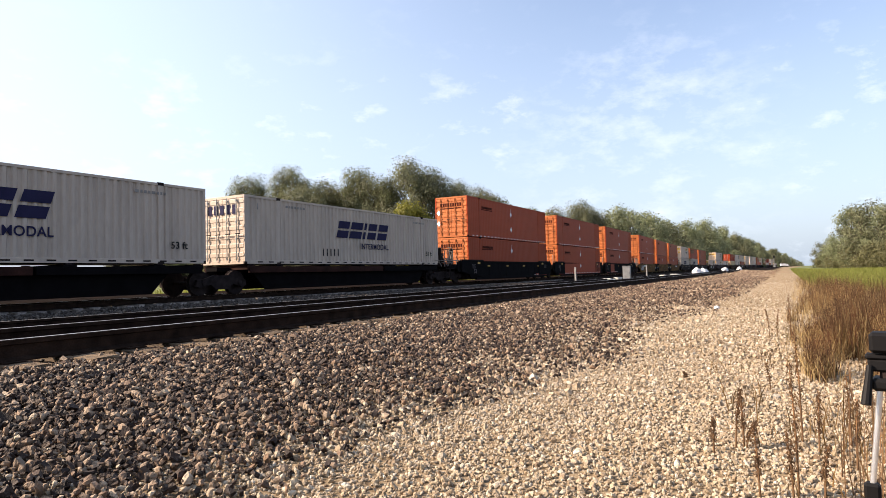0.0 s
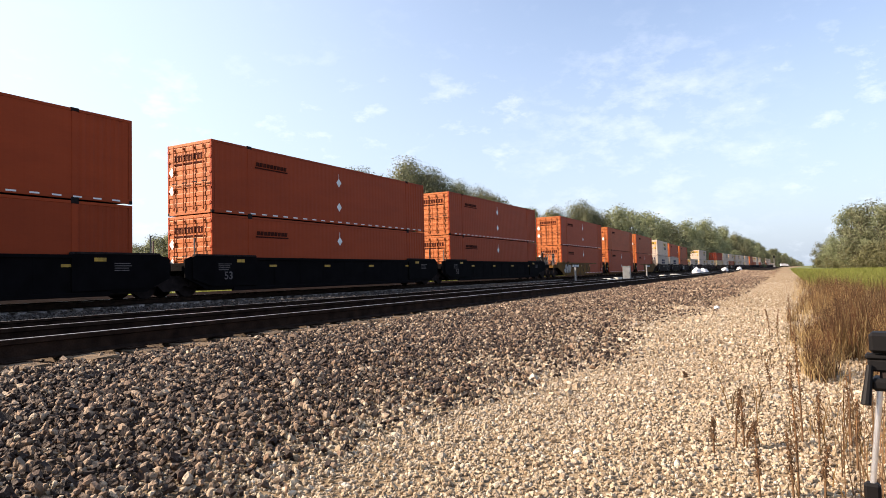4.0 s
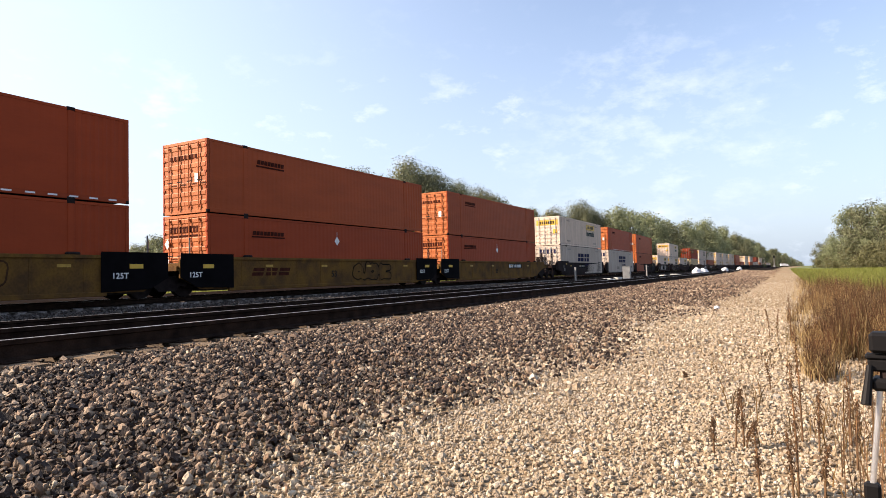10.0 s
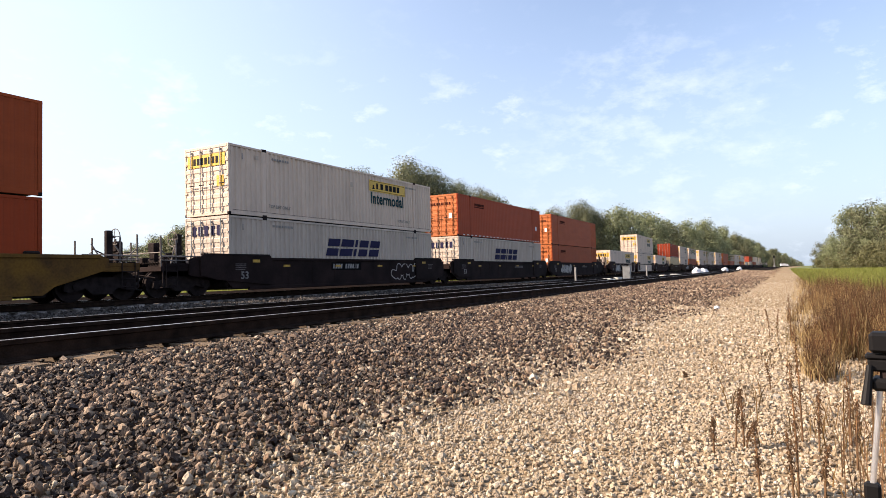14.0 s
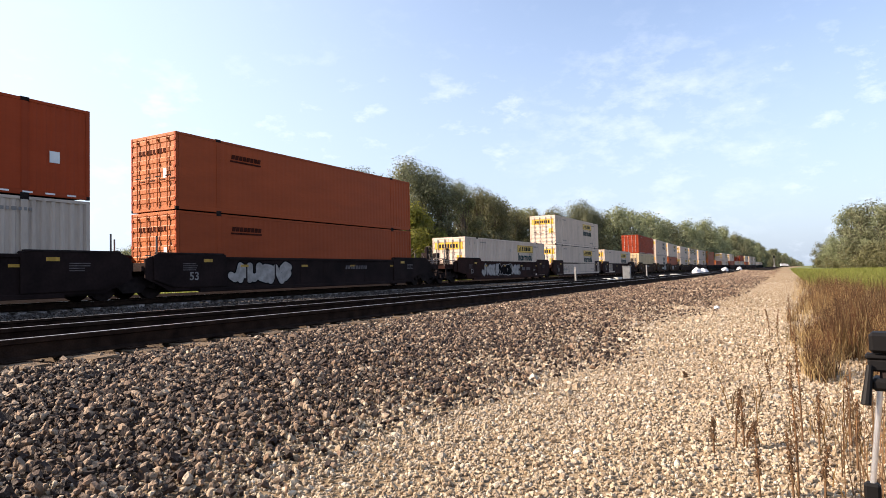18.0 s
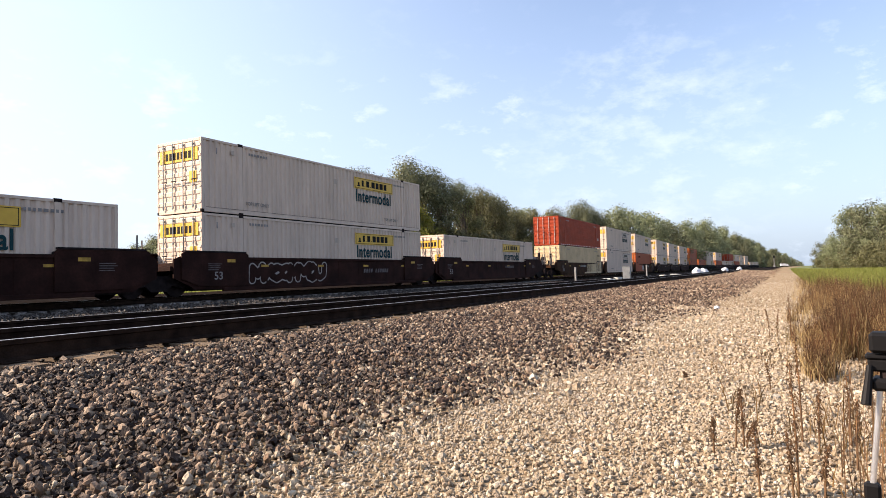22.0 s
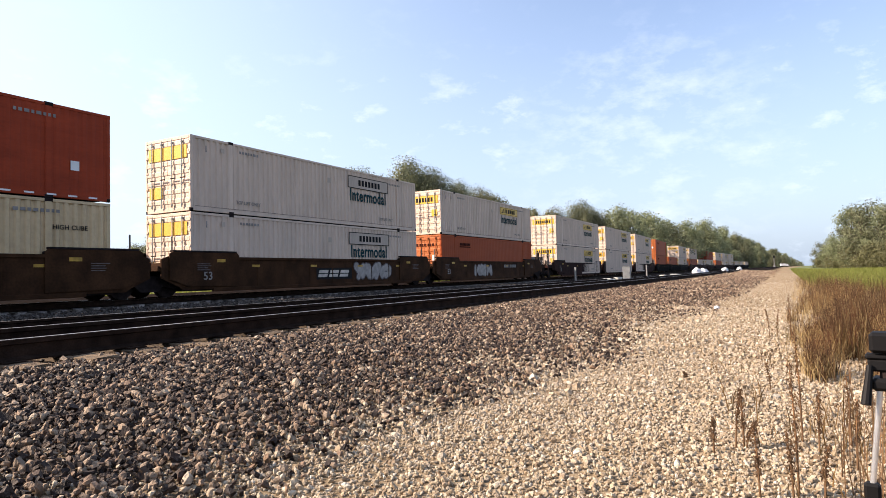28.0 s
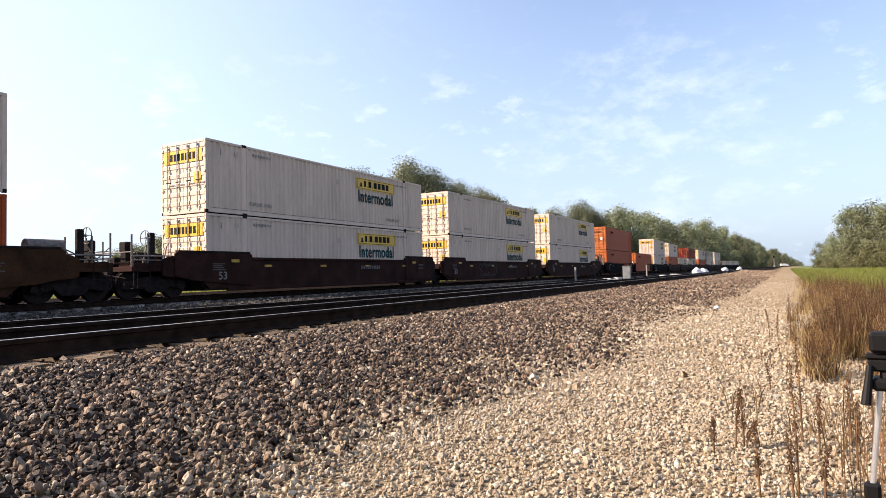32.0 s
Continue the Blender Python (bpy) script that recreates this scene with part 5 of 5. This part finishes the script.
TREES = [
    tree_proto("broadleaf_tree", 17, 5.2, "leaf", 21, 22000, "tall green broadleaf tree in full leaf", 30, 0.17, 0.07),
    tree_proto("broadleaf_tree", 15, 6.2, "leaf_dark", 22, 22000, "wide dark green broadleaf tree", 32, 0.18, 0.05),
    tree_proto("broadleaf_tree", 12, 4.6, "leaf_olive", 23, 18000, "olive green broadleaf tree at the wood's edge", 28, 0.165, 0.04),
    tree_proto("young_tree", 7, 3.4, "leaf_yellow", 24, 8000, "young yellow-green tree at the wood edge", 16, 0.17),
    tree_proto("thicket_bush", 6, 5.0, "leaf_olive", 25, 4600, "dense olive thicket under the trees", 18, 0.29, 0.03),
]
TREES += [
    tree_proto("broadleaf_tree", 17, 6.0, "leaf_hazed", 31, 6500, "distant green broadleaf tree of the wood", 34, 0.33, 0.02),
    tree_proto("broadleaf_tree", 15, 6.8, "leaf_dark", 32, 6500, "distant dark green tree of the wood", 36, 0.33, 0.02),
    tree_proto("broadleaf_tree", 12, 5.6, "leaf_hazed", 33, 6000, "distant olive green tree of the wood", 32, 0.30, 0.02),
]
HEIGHTS = (17.2, 15.2, 12.2, 7.6, 6, 17.2, 15.2, 12.2)
for k, t in enumerate(TREES):
    tagged(t, group="trees of the wood")
FIRST = set()


def tree(k, x, y, scale=1.0, rz=0.0, tall=1.0):
    z = float(ground_z(x, y))
    if k in FIRST:
        t = copy_thing(TREES[k], pose(x, y, z, 0, 0, rz))
    else:
        t = TREES[k]
        FIRST.add(k)
        t.matrix_basis = pose(x, y, z, 0, 0, rz)
    t.scale = (scale * 0.84, scale * 0.84, scale * tall)
    return t


def at(px, depth):
    """The place at that depth ahead, px to the side of the line of sight in units of depth."""
    return -math.sin(YAW) * depth + math.cos(YAW) * px * depth, math.cos(YAW) * depth + math.sin(YAW) * px * depth


def woods():
    rng = random.Random(9)
    # the wood behind the train: side step per metre of depth, depth, kind, height
    wood = [
            (-0.3129, 100, 0, 18.4), (-0.2856, 106, 2, 17.2), (-0.2474, 100, 0, 19.7), (-0.2174, 96, 1, 16.3), (-0.1901, 100, 2, 17.2),
            (-0.1655, 104, 1, 16.6), (-0.1373, 100, 0, 19.2), (-0.111, 98, 1, 16.7), (-0.0855, 97, 0, 17.0), (-0.0509, 96, 1, 19.4),
            (-0.0146, 98, 1, 17.9), (-0.06, 86, 3, 12.0), (-0.0327, 88, 3, 10.6), (0.0282, 104, 0, 16.9), (0.0582, 112, 2, 17.2),
            (0.0828, 116, 2, 16.1), (0.1128, 122, 2, 14.4), (0.1464, 128, 2, 14.5), (0.1828, 132, 2, 15.2), (0.2237, 134, 1, 16.4),
            (0.2437, 140, 1, 15.1), (0.2829, 142, 2, 15.3), (0.3056, 146, 2, 14.9), (0.3347, 158, 2, 14.1), (0.362, 182, 2, 14.9),
            (0.3893, 208, 2, 16.3), (0.4193, 254, 2, 20.3), (0.4493, 295, 0, 20.9), (0.4711, 345, 1, 19.7), (0.4875, 372, 1, 16.5),
            (0.5102, 560, 1, 18.8), (0.5293, 600, 1, 17.5), (0.5466, 660, 1, 11.1), (0.5621, 760, 1, 8.1), (0.5739, 900, 1, 6.6),
            (-0.395, 200, 0, 18.5), (-0.37, 190, 1, 18.0), (-0.345, 170, 2, 17.0),
    ]
    for side, d, k, top in wood:
        if d > 140 and k < 3:
            k += 5
        x, y = at(side, d)
        s = top / HEIGHTS[k]
        tree(k, x, y, s, rng.uniform(0, 360))
        if k == 3 or side < -0.35:
            continue
        for step in ((-0.02, 0.02) if d < 130 else (0.0,)):
            x2, y2 = at(side + step + rng.uniform(-0.012, 0.012), d - rng.uniform(0, 3))
            if x2 < TRAIN_X - float(bend(y2)) - 11:
                tree(4, x2, y2, min(1.7, max(0.9, top / 13)), rng.uniform(0, 360))
        for step in ((0.0,) if d < 112 else (-0.012, 0.012)):
            x3, y3 = at(side + step + rng.uniform(-0.012, 0.012), d * 1.08 + 6)
            tree(rng.choice((5, 6, 7)), x3, y3, s * rng.uniform(0.60, 0.80) * (1.4 if k in (2, 7) else 1.0), rng.uniform(0, 360), 0.72 if k in (2, 7) else 0.9)
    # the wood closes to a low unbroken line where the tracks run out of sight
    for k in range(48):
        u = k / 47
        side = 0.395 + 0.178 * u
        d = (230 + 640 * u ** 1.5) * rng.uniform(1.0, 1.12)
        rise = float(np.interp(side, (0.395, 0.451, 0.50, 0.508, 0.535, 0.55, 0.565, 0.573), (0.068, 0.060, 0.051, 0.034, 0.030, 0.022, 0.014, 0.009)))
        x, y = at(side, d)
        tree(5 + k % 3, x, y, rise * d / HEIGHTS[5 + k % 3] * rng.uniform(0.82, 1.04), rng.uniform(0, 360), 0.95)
    # the wood beyond the field
    far = [
            (0.6075, 280, 1, 11.3), (0.6257, 230, 2, 11.5), (0.6403, 185, 0, 12.8), (0.6585, 160, 0, 16.4),
            (0.683, 150, 1, 16.2), (0.7058, 146, 0, 15.5), (0.7331, 142, 1, 15.0),
    ]
    for side, d, k, top in far:
        x, y = at(side, d)
        k += 5
        tree(k, x, y, top / HEIGHTS[k], rng.uniform(0, 360))
        x2, y2 = at(side + rng.uniform(0.002, 0.014), d + 12)
        tree(rng.choice((5, 6, 7)), x2, y2, top / 17, rng.uniform(0, 360))
        x2, y2 = at(side + 0.006, d - 6)
        tree(4, x2, y2, 0.95, rng.uniform(0, 360))
    # low trees far beyond the train's head
    for k in range(14):
        side = -0.53 + 0.0105 * k
        d = rng.uniform(190, 215)
        x, y = at(side, d)
        tree(5 + k % 3, x, y, (0.056 + 0.0034 * k) * d / HEIGHTS[5 + k % 3] * rng.uniform(0.9, 1.05), rng.uniform(0, 360))


woods()


# ---- grass and weeds ----
def blades(name, pts, h, w, material, label, seed, lean=0.25):
    rng = np.random.RandomState(seed)
    n = len(pts)
    z = ground_z(pts[:, 0], pts[:, 1])
    a = rng.uniform(0, 2 * np.pi, n)
    hh = h * rng.uniform(0.55, 1.15, n)
    ww = w * rng.uniform(0.6, 1.4, n)
    dx, dy = np.cos(a) * ww, np.sin(a) * ww
    lx, ly = rng.normal(0, lean, n) * hh, rng.normal(0, lean, n) * hh
    V = np.zeros((n, 6, 3))
    for i, (f, k) in enumerate(((0, 1), (0.55, 0.8), (1.0, 0.15))):
        cx, cy, cz = pts[:, 0] + lx * f * f, pts[:, 1] + ly * f * f, z - 0.02 + hh * f
        V[:, 2 * i] = np.stack([cx - dx * k, cy - dy * k, cz], 1)
        V[:, 2 * i + 1] = np.stack([cx + dx * k, cy + dy * k, cz], 1)
    base = (np.arange(n) * 6)[:, None]
    F = np.concatenate([base + np.array([[0, 1, 3, 2]]), base + np.array([[2, 3, 5, 4]])])
    return tagged(part(name, raw_mesh(name, V.reshape(-1, 3), F, [material]), None, None), label, "grass", kind="stuff")


def plumes(name, pts, heights, material, label, seed, each=9, size=0.011):
    """Crowded seed heads: small scales round the upper part of upright stems."""
    rng = np.random.RandomState(seed)
    n = len(pts)
    z = ground_z(pts[:, 0], pts[:, 1])
    lx, ly = rng.normal(0, 0.07, n) * heights, rng.normal(0, 0.07, n) * heights
    f = rng.uniform(0.62, 1.0, (n, each))
    c = np.stack([pts[:, 0, None] + lx[:, None] * f ** 2, pts[:, 1, None] + ly[:, None] * f ** 2, z[:, None] + heights[:, None] * f], -1).reshape(-1, 3)
    c += rng.normal(0, 0.010, c.shape)
    m = len(c)
    quad = np.array([[-0.5, -0.4, 0], [0.5, -0.45, 0.1], [0.35, 0.5, -0.08], [-0.42, 0.55, 0.06]])
    V = np.einsum("nij,kj->nki", random_turns(rng, m), quad) * (size * rng.uniform(0.6, 1.5, m))[:, None, None] * np.array([1, 1, 2.6]) + c[:, None, :]
    F = np.arange(m * 4).reshape(-1, 4)
    return tagged(part(name, raw_mesh(name, V.reshape(-1, 3), F, [material]), None, None), label, "grass", kind="stuff")


def grasses():
    rng = np.random.RandomState(31)
    p, tall = [], []
    for n, y0, y1 in ((15000, 5.6, 9), (17000, 9, 16), (11000, 16, 32), (7000, 32, 52)):
        y = rng.uniform(y0, y1, n)
        edge = 0.10 + 0.008 * y - 0.25 * np.exp(-((y - 11) / 3.5) ** 2)
        inward = rng.gamma(1.25, 0.24, n) * y ** 0.85 * 0.42
        x = edge + inward
        clump = np.array([noise.noise(Vector((a * 2.9, b * 1.7, 3.0))) + 0.6 * noise.noise(Vector((a * 0.9, b * 0.5, 8.0))) for a, b in zip(x, y)])
        keep = clump + np.clip((x - 0.60 - 0.012 * y) * 0.5, -0.50, 0.20) > rng.uniform(-0.22, 0.16, n)
        p.append(np.stack([x, y], 1)[keep])
        rise = 0.42 + 0.58 * np.clip(inward / 0.75, 0, 1) * np.clip((y - 4.6) / 3.0, 0.35, 1)
        tall.append((np.clip(0.90 + 0.75 * clump, 0.35, 1.35) * rise * rng.uniform(0.75, 1.15, n))[keep])
    p, tall = np.concatenate(p), np.concatenate(tall)
    top = rng.uniform(size=len(p)) < 0.13
    plumes("brown_seed_heads", p[top], 0.56 * tall[top], M["dry_red"], "brown seed heads over the dry grass", 51, 14, 0.0042)
    q = p[(p[:, 1] < 22)][::3] + rng.normal(0, 0.05, (len(p[(p[:, 1] < 22)][::3]), 2))
    blades("golden_tufts", q, 0.20, 0.0028, M["straw"], "short golden tufts at the foot of the dry grass", 52, 0.5)
    pick = rng.uniform(size=len(p))
    a, b, c = pick < 0.48, pick > 0.73, (pick > 0.48) & (pick < 0.73)
    blades("dry_grass", p[a], 0.50 * tall[a], 0.0023, M["dry"], "tall dry brown grass beside the gravel", 1, 0.15)
    blades("reddish_dry_grass", p[b], 0.54 * tall[b], 0.0032, M["dry_red"], "reddish brown dead stems in the dry grass", 14, 0.10)
    blades("golden_dry_grass", p[c], 0.44 * tall[c], 0.0026, M["straw"], "pale golden stems in the dry grass", 17, 0.18)
    y = 7.5 + 34 * rng.uniform(0, 1, 1900) ** 1.2
    x = -0.15 + 0.012 * y + rng.gamma(1.6, 0.17, 1900) * y ** 0.5
    blades("straw_edge_grass", np.stack([x, y], 1), 0.26, 0.004, M["straw"], "pale straw tufts along the gravel's edge", 6, 0.4)
    y = rng.uniform(30, 150, 30000)
    x = 0.9 + rng.uniform(0, 1, 30000) * y * 0.16
    blades("green_field_grass", np.stack([x, y], 1), 0.62, 0.014, M["green_crop"], "bright green grass of the field", 2, 0.35)
    y = rng.uniform(30, 120, 6000)
    x = -27 - rng.uniform(0, 1, 6000) * 40
    blades("verge_grass", np.stack([x, y - 30], 1), 0.7, 0.05, M["green_crop"], "green grass beyond the tracks", 3, 0.25)
    q = []
    for cx, cy, n, sp in ((0.5, 4.4, 70, 0.25), (0.15, 4.0, 50, 0.2), (0.42, 2.9, 60, 0.2), (-0.3, 4.7, 25, 0.12), (0.05, 6.5, 60, 0.2), (0.6, 3.5, 90, 0.25), (-0.5, 6.1, 10, 0.1)):
        q.append(np.stack([rng.normal(cx, sp, n), rng.normal(cy, sp, n)], 1))
    blades("sparse_dry_grass", np.concatenate(q), 0.22, 0.003, M["dry"], "thin dry grass tufts in the gravel", 4, 0.3)


grasses()


def thin_stalks():
    rng = np.random.RandomState(41)
    y = rng.uniform(2.3, 6.4, 130)
    x = 0.02 + 0.03 * y + rng.gamma(2.0, 0.09, 130) * y ** 0.5
    blades("dead_stalks", np.stack([x, y], 1), 0.42, 0.0022, M["rust_weed"], "thin dead brown stalks standing in the gravel", 9, 0.10)


thin_stalks()


def weed(x, y, h, lean, seed):
    """A dead dock stem with crowded rust-brown seed heads."""
    rng = random.Random(seed)
    w = tagged(new("dead_weed"), "dead rust-brown weed stalk with seed heads", "weed", "weeds in the gravel")
    w.matrix_basis = pose(x, y, float(ground_z(x, y)) - 0.01)
    bm = bmesh.new()
    top = Vector((lean[0] * h, lean[1] * h, h))
    mid = Vector((lean[0] * h * 0.25, lean[1] * h * 0.25, h * 0.55))
    cyl(bm, (0, 0, 0), mid, 0.005, 0.004, 6)
    cyl(bm, mid, top, 0.004, 0.0015, 6)
    part("stalk", bm, M["rust_weed"], w)
    bm = bmesh.new()
    for k in range(170):
        t = rng.uniform(0.35, 1)
        c = mid.lerp(top, (t - 0.55) / 0.45) if t > 0.55 else Vector((0, 0, 0)).lerp(mid, t / 0.55)
        o = Vector((rng.gauss(0, 1), rng.gauss(0, 1), rng.gauss(0, 1))) * 0.0085 * (1.35 - t * 0.7)
        s = rng.uniform(0.0028, 0.0062)
        vs = [bm.verts.new(c + o + Vector(d) * s) for d in ((1, 0, -0.4), (-0.5, 0.87, -0.4), (-0.5, -0.87, -0.4), (0, 0, 1.4))]
        for f in ((0, 1, 3), (1, 2, 3), (2, 0, 3), (2, 1, 0)):
            bm.faces.new([vs[i] for i in f])
    tagged(part("seed_spike", bm, M["rust_weed"], w), kind="stuff")
    return w


WEEDS = (
    (-0.27, 3.64, 0.3, (0.11, 0.06)), (-0.23, 3.63, 0.32, (-0.03, -0.02)), (-0.22, 3.62, 0.15, (0.35, 0.19)),
    (-0.36, 3.47, 0.19, (0.0, 0.0)), (-0.13, 2.87, 0.31, (-0.05, -0.03)), (0.01, 2.98, 0.55, (-0.03, -0.02)),
    (0.04, 3.75, 0.61, (-0.03, -0.01)), (-0.14, 5.39, 0.22, (-0.12, -0.07)), (-0.22, 9.18, 0.41, (-0.1, -0.05)),
    (-0.14, 9.34, 0.38, (0.07, 0.04)), (0.02, 9.24, 0.59, (-0.02, -0.01)), (0.11, 3.67, 0.32, (0.03, 0.02)),
    (0.26, 3.85, 0.38, (-0.03, -0.01)), (0.25, 3.44, 0.34, (0.04, 0.02)), (-0.01, 2.91, 0.28, (-0.06, -0.03)),
    (-0.79, 5.76, 0.06, (-0.4, -0.22)), (0.1, 2.96, 0.23, (0.09, 0.05)), (0.4, 4.3, 0.39, (-0.04, -0.02)),
)
for i, (x, y, h, lean) in enumerate(WEEDS):
    weed(x, y, h, lean, i)


# ---- things by the line ----
def tripod():
    t = tagged(new("camera_tripod"), "black and silver camera tripod standing in the gravel", "tripod")
    t.matrix_basis = pose(0.188, 1.835, -0.01, 0, 0, -8)
    part("leg", rod((0.0, -0.01, 0.66), (-0.024, -0.02, 0.43), 0.0065, 0.0065, 14), M["aluminium"], t, "silver tube leg")
    part("leg_clamp", boxes((-0.042, -0.008, -0.036, -0.004, 0.39, 0.435), bevel=0.006), M["black_plastic"], t)
    part("lower_leg", rod((-0.025, -0.02, 0.40), (-0.07, -0.04, 0.0), 0.0055, 0.0055, 12), M["aluminium"], t)
    part("leg", rod((0.03, 0.0, 0.66), (0.27, -0.02, 0.0), 0.0115, 0.009, 12), M["aluminium"], t, "silver tube leg")
    part("leg", rod((0.02, 0.03, 0.66), (0.05, 0.30, 0.0), 0.0115, 0.009, 12), M["aluminium"], t, "silver tube leg")
    part("spider", boxes((-0.018, 0.05, -0.03, 0.04, 0.655, 0.685), bevel=0.008), M["black_plastic"], t)
    part("column", rod((0.012, 0, 0.67), (0.012, 0, 0.735), 0.012, None, 12), M["dark_steel"], t)
    part("head", boxes((-0.028, 0.05, -0.02, 0.02, 0.728, 0.742), (-0.022, 0.03, -0.018, 0.018, 0.70, 0.73), bevel=0.005), M["black_plastic"], t)
    part("pan_handle", rod((-0.018, -0.02, 0.715), (-0.028, -0.05, 0.625), 0.007, 0.011, 10), M["black_plastic"], t)
    part("camera_body", boxes((-0.018, 0.09, -0.03, 0.03, 0.745, 0.795), bevel=0.008), M["black_plastic"], t, "black camera body on the head")
    return t


tripod()


def cabinet(x, y):
    c = tagged(new("relay_cabinet"), "grey aluminium trackside relay cabinet", "cabinet")
    c.matrix_basis = pose(x, y, float(ground_z(x, y)), 0, 0, 8)
    part("body", boxes((-0.28, 0.28, -0.22, 0.22, 0.12, 1.02), bevel=0.015), M["silver_box"], c)
    part("lid", boxes((-0.31, 0.31, -0.25, 0.25, 1.02, 1.07), bevel=0.012), M["silver_box"], c)
    part("door", boxes((-0.25, 0.25, -0.236, -0.222, 0.16, 0.98), bevel=0.004), M["silver_box"], c)
    part("handle", boxes((0.16, 0.19, -0.26, -0.236, 0.5, 0.62)), M["dark_steel"], c)
    part("plinth", boxes((-0.26, 0.26, -0.2, 0.2, -0.1, 0.12)), M["concrete"], c)


def marker(x, y, h):
    c = tagged(new("marker_post"), "white-grey trackside marker post", "post", "marker posts")
    c.matrix_basis = pose(x, y, float(ground_z(x, y)) - 0.05)
    part("post", boxes((-0.06, 0.06, -0.03, 0.03, 0, h), bevel=0.01), M["post_white"], c)
    part("cap", boxes((-0.07, 0.07, -0.04, 0.04, h, h + 0.05), bevel=0.01), M["silver_box"], c)


def bag(x, y, s, seed):
    rng = np.random.RandomState(seed)
    bm = bmesh.new()
    bmesh.ops.create_icosphere(bm, subdivisions=3, radius=1)
    for v in bm.verts:
        n = noise.noise(v.co * 2.4 + Vector((seed, 0, 0))) * 0.55
        v.co *= 1 + n
        v.co.z = max(v.co.z, -0.55)
        v.co = Vector((v.co.x * 0.62 * s, v.co.y * 0.62 * s, (v.co.z + 0.55) * 0.55 * s))
    ob = part("bulk_bag", bm, M["bag"], None, "", smooth=True)
    ob.matrix_basis = pose(x, y, float(ground_z(x, y)) - 0.03)
    return tagged(ob, "slumped white woven bulk bag by the track", "bag", "white bulk bags")


cabinet(*at((1108 - 784) / 1099.5, 46.0))
for px, d, h in ((1017, 42.5, 1.05), (1143, 58, 1.2)):
    marker(*at((px - 784) / 1099.5, d), h)
for i, (px, d, s) in enumerate(((1231, 68, 0.8), (1243, 68.5, 0.75), (1281, 100, 0.8), (1307, 130, 0.8))):
    x, y = at((px - 784) / 1099.5, d)
    bag(x, y, s, i + 2)


def signal_mast(x, y, h):
    c = tagged(new("signal_mast"), "pale grey railway signal mast far along the line", "signal")
    c.matrix_basis = pose(x, y, float(ground_z(x, y)))
    part("mast", rod((0, 0, 0), (0, 0, h), 0.16, 0.12, 10), M["post_white"], c)
    part("signal_head", boxes((-0.4, 0.4, -0.28, 0.0, h - 1.6, h - 0.1), bevel=0.05), M["black_plastic"], c)
    part("ladder", boxes((-0.25, -0.2, 0.2, 0.25, 0.2, h - 0.4), (0.2, 0.25, 0.2, 0.25, 0.2, h - 0.4), *[(-0.2, 0.2, 0.21, 0.24, 0.5 + k * 0.4, 0.54 + k * 0.4) for k in range(int((h - 1) / 0.4))]), M["post_white"], c)
    part("base_box", boxes((-0.5, 0.5, -0.4, 0.4, 0, 1.1), bevel=0.04), M["silver_box"], c)


def lorry(x, y, rz):
    c = tagged(new("parked_lorry"), "white lorry standing far off beside the line", "lorry")
    c.matrix_basis = pose(x, y, float(ground_z(x, y)), 0, 0, rz)
    part("box_body", boxes((-3.4, 2.0, -1.15, 1.15, 0.95, 3.2), bevel=0.06), M["bag"], c)
    cab = part("cab", boxes((2.1, 4.0, -1.1, 1.1, 0.7, 2.1), (2.1, 3.5, -1.05, 1.05, 2.1, 2.7), bevel=0.1), M["bag"], c)
    part("windscreen", boxes((3.42, 3.56, -0.9, 0.9, 2.05, 2.55)), M["black_plastic"], cab)
    part("chassis", boxes((-3.4, 3.9, -0.5, 0.5, 0.55, 0.95)), M["dark_steel"], c)
    for wx in (-2.2, 3.1):
        for wy in (-1.0, 1.0):
            part("wheel", rod((wx, wy - 0.15, 0.45), (wx, wy + 0.15, 0.45), 0.45, None, 18), M["rubber"], c)


signal_mast(*at((1369 - 784) / 1099.5, 330), 6.5)
lorry(*at((1386 - 784) / 1099.5, 640), 20)


def white_stone(x, y, r):
    bm = bmesh.new()
    bmesh.ops.create_icosphere(bm, subdivisions=2, radius=r)
    for v in bm.verts:
        v.co *= 1 + 0.12 * noise.noise(v.co * 9)
        v.co.z *= 0.85
    ob = part("white_stone", bm, M["bag"], None, "", smooth=True)
    ob.matrix_basis = pose(x, y, float(ground_z(x, y)) + r * 0.7)
    tagged(ob, "single round white stone on the gravel", "stone")


white_stone(-1.4, 15.2, 0.062)


def rubble(x, y, s, rz, k):
    bm = bmesh.new()
    box(bm, -0.3 * s, 0.3 * s, -0.16 * s, 0.16 * s, 0, 0.22 * s, bevel=0.03)
    rng = random.Random(k)
    for v in bm.verts:
        v.co += Vector((rng.uniform(-0.04, 0.04), rng.uniform(-0.04, 0.04), rng.uniform(-0.02, 0.02))) * s
    ob = part("concrete_block", bm, M["concrete"], None)
    ob.matrix_basis = pose(x, y, float(ground_z(x, y)) - 0.01, 0, 0, rz)
    tagged(ob, "broken pale concrete block lying between the tracks", "block", "broken blocks between the tracks")


for k, (side, d, s) in enumerate(((0.262, 45, 1.0), (0.270, 46, 0.7), (0.280, 47, 1.1), (0.286, 46, 0.6), (0.352, 62, 1.0), (0.37, 66, 1.2), (0.378, 68, 0.8), (0.275, 44, 0.5))):
    rubble(*at(side, d), s, 37 * k, k)

motions()
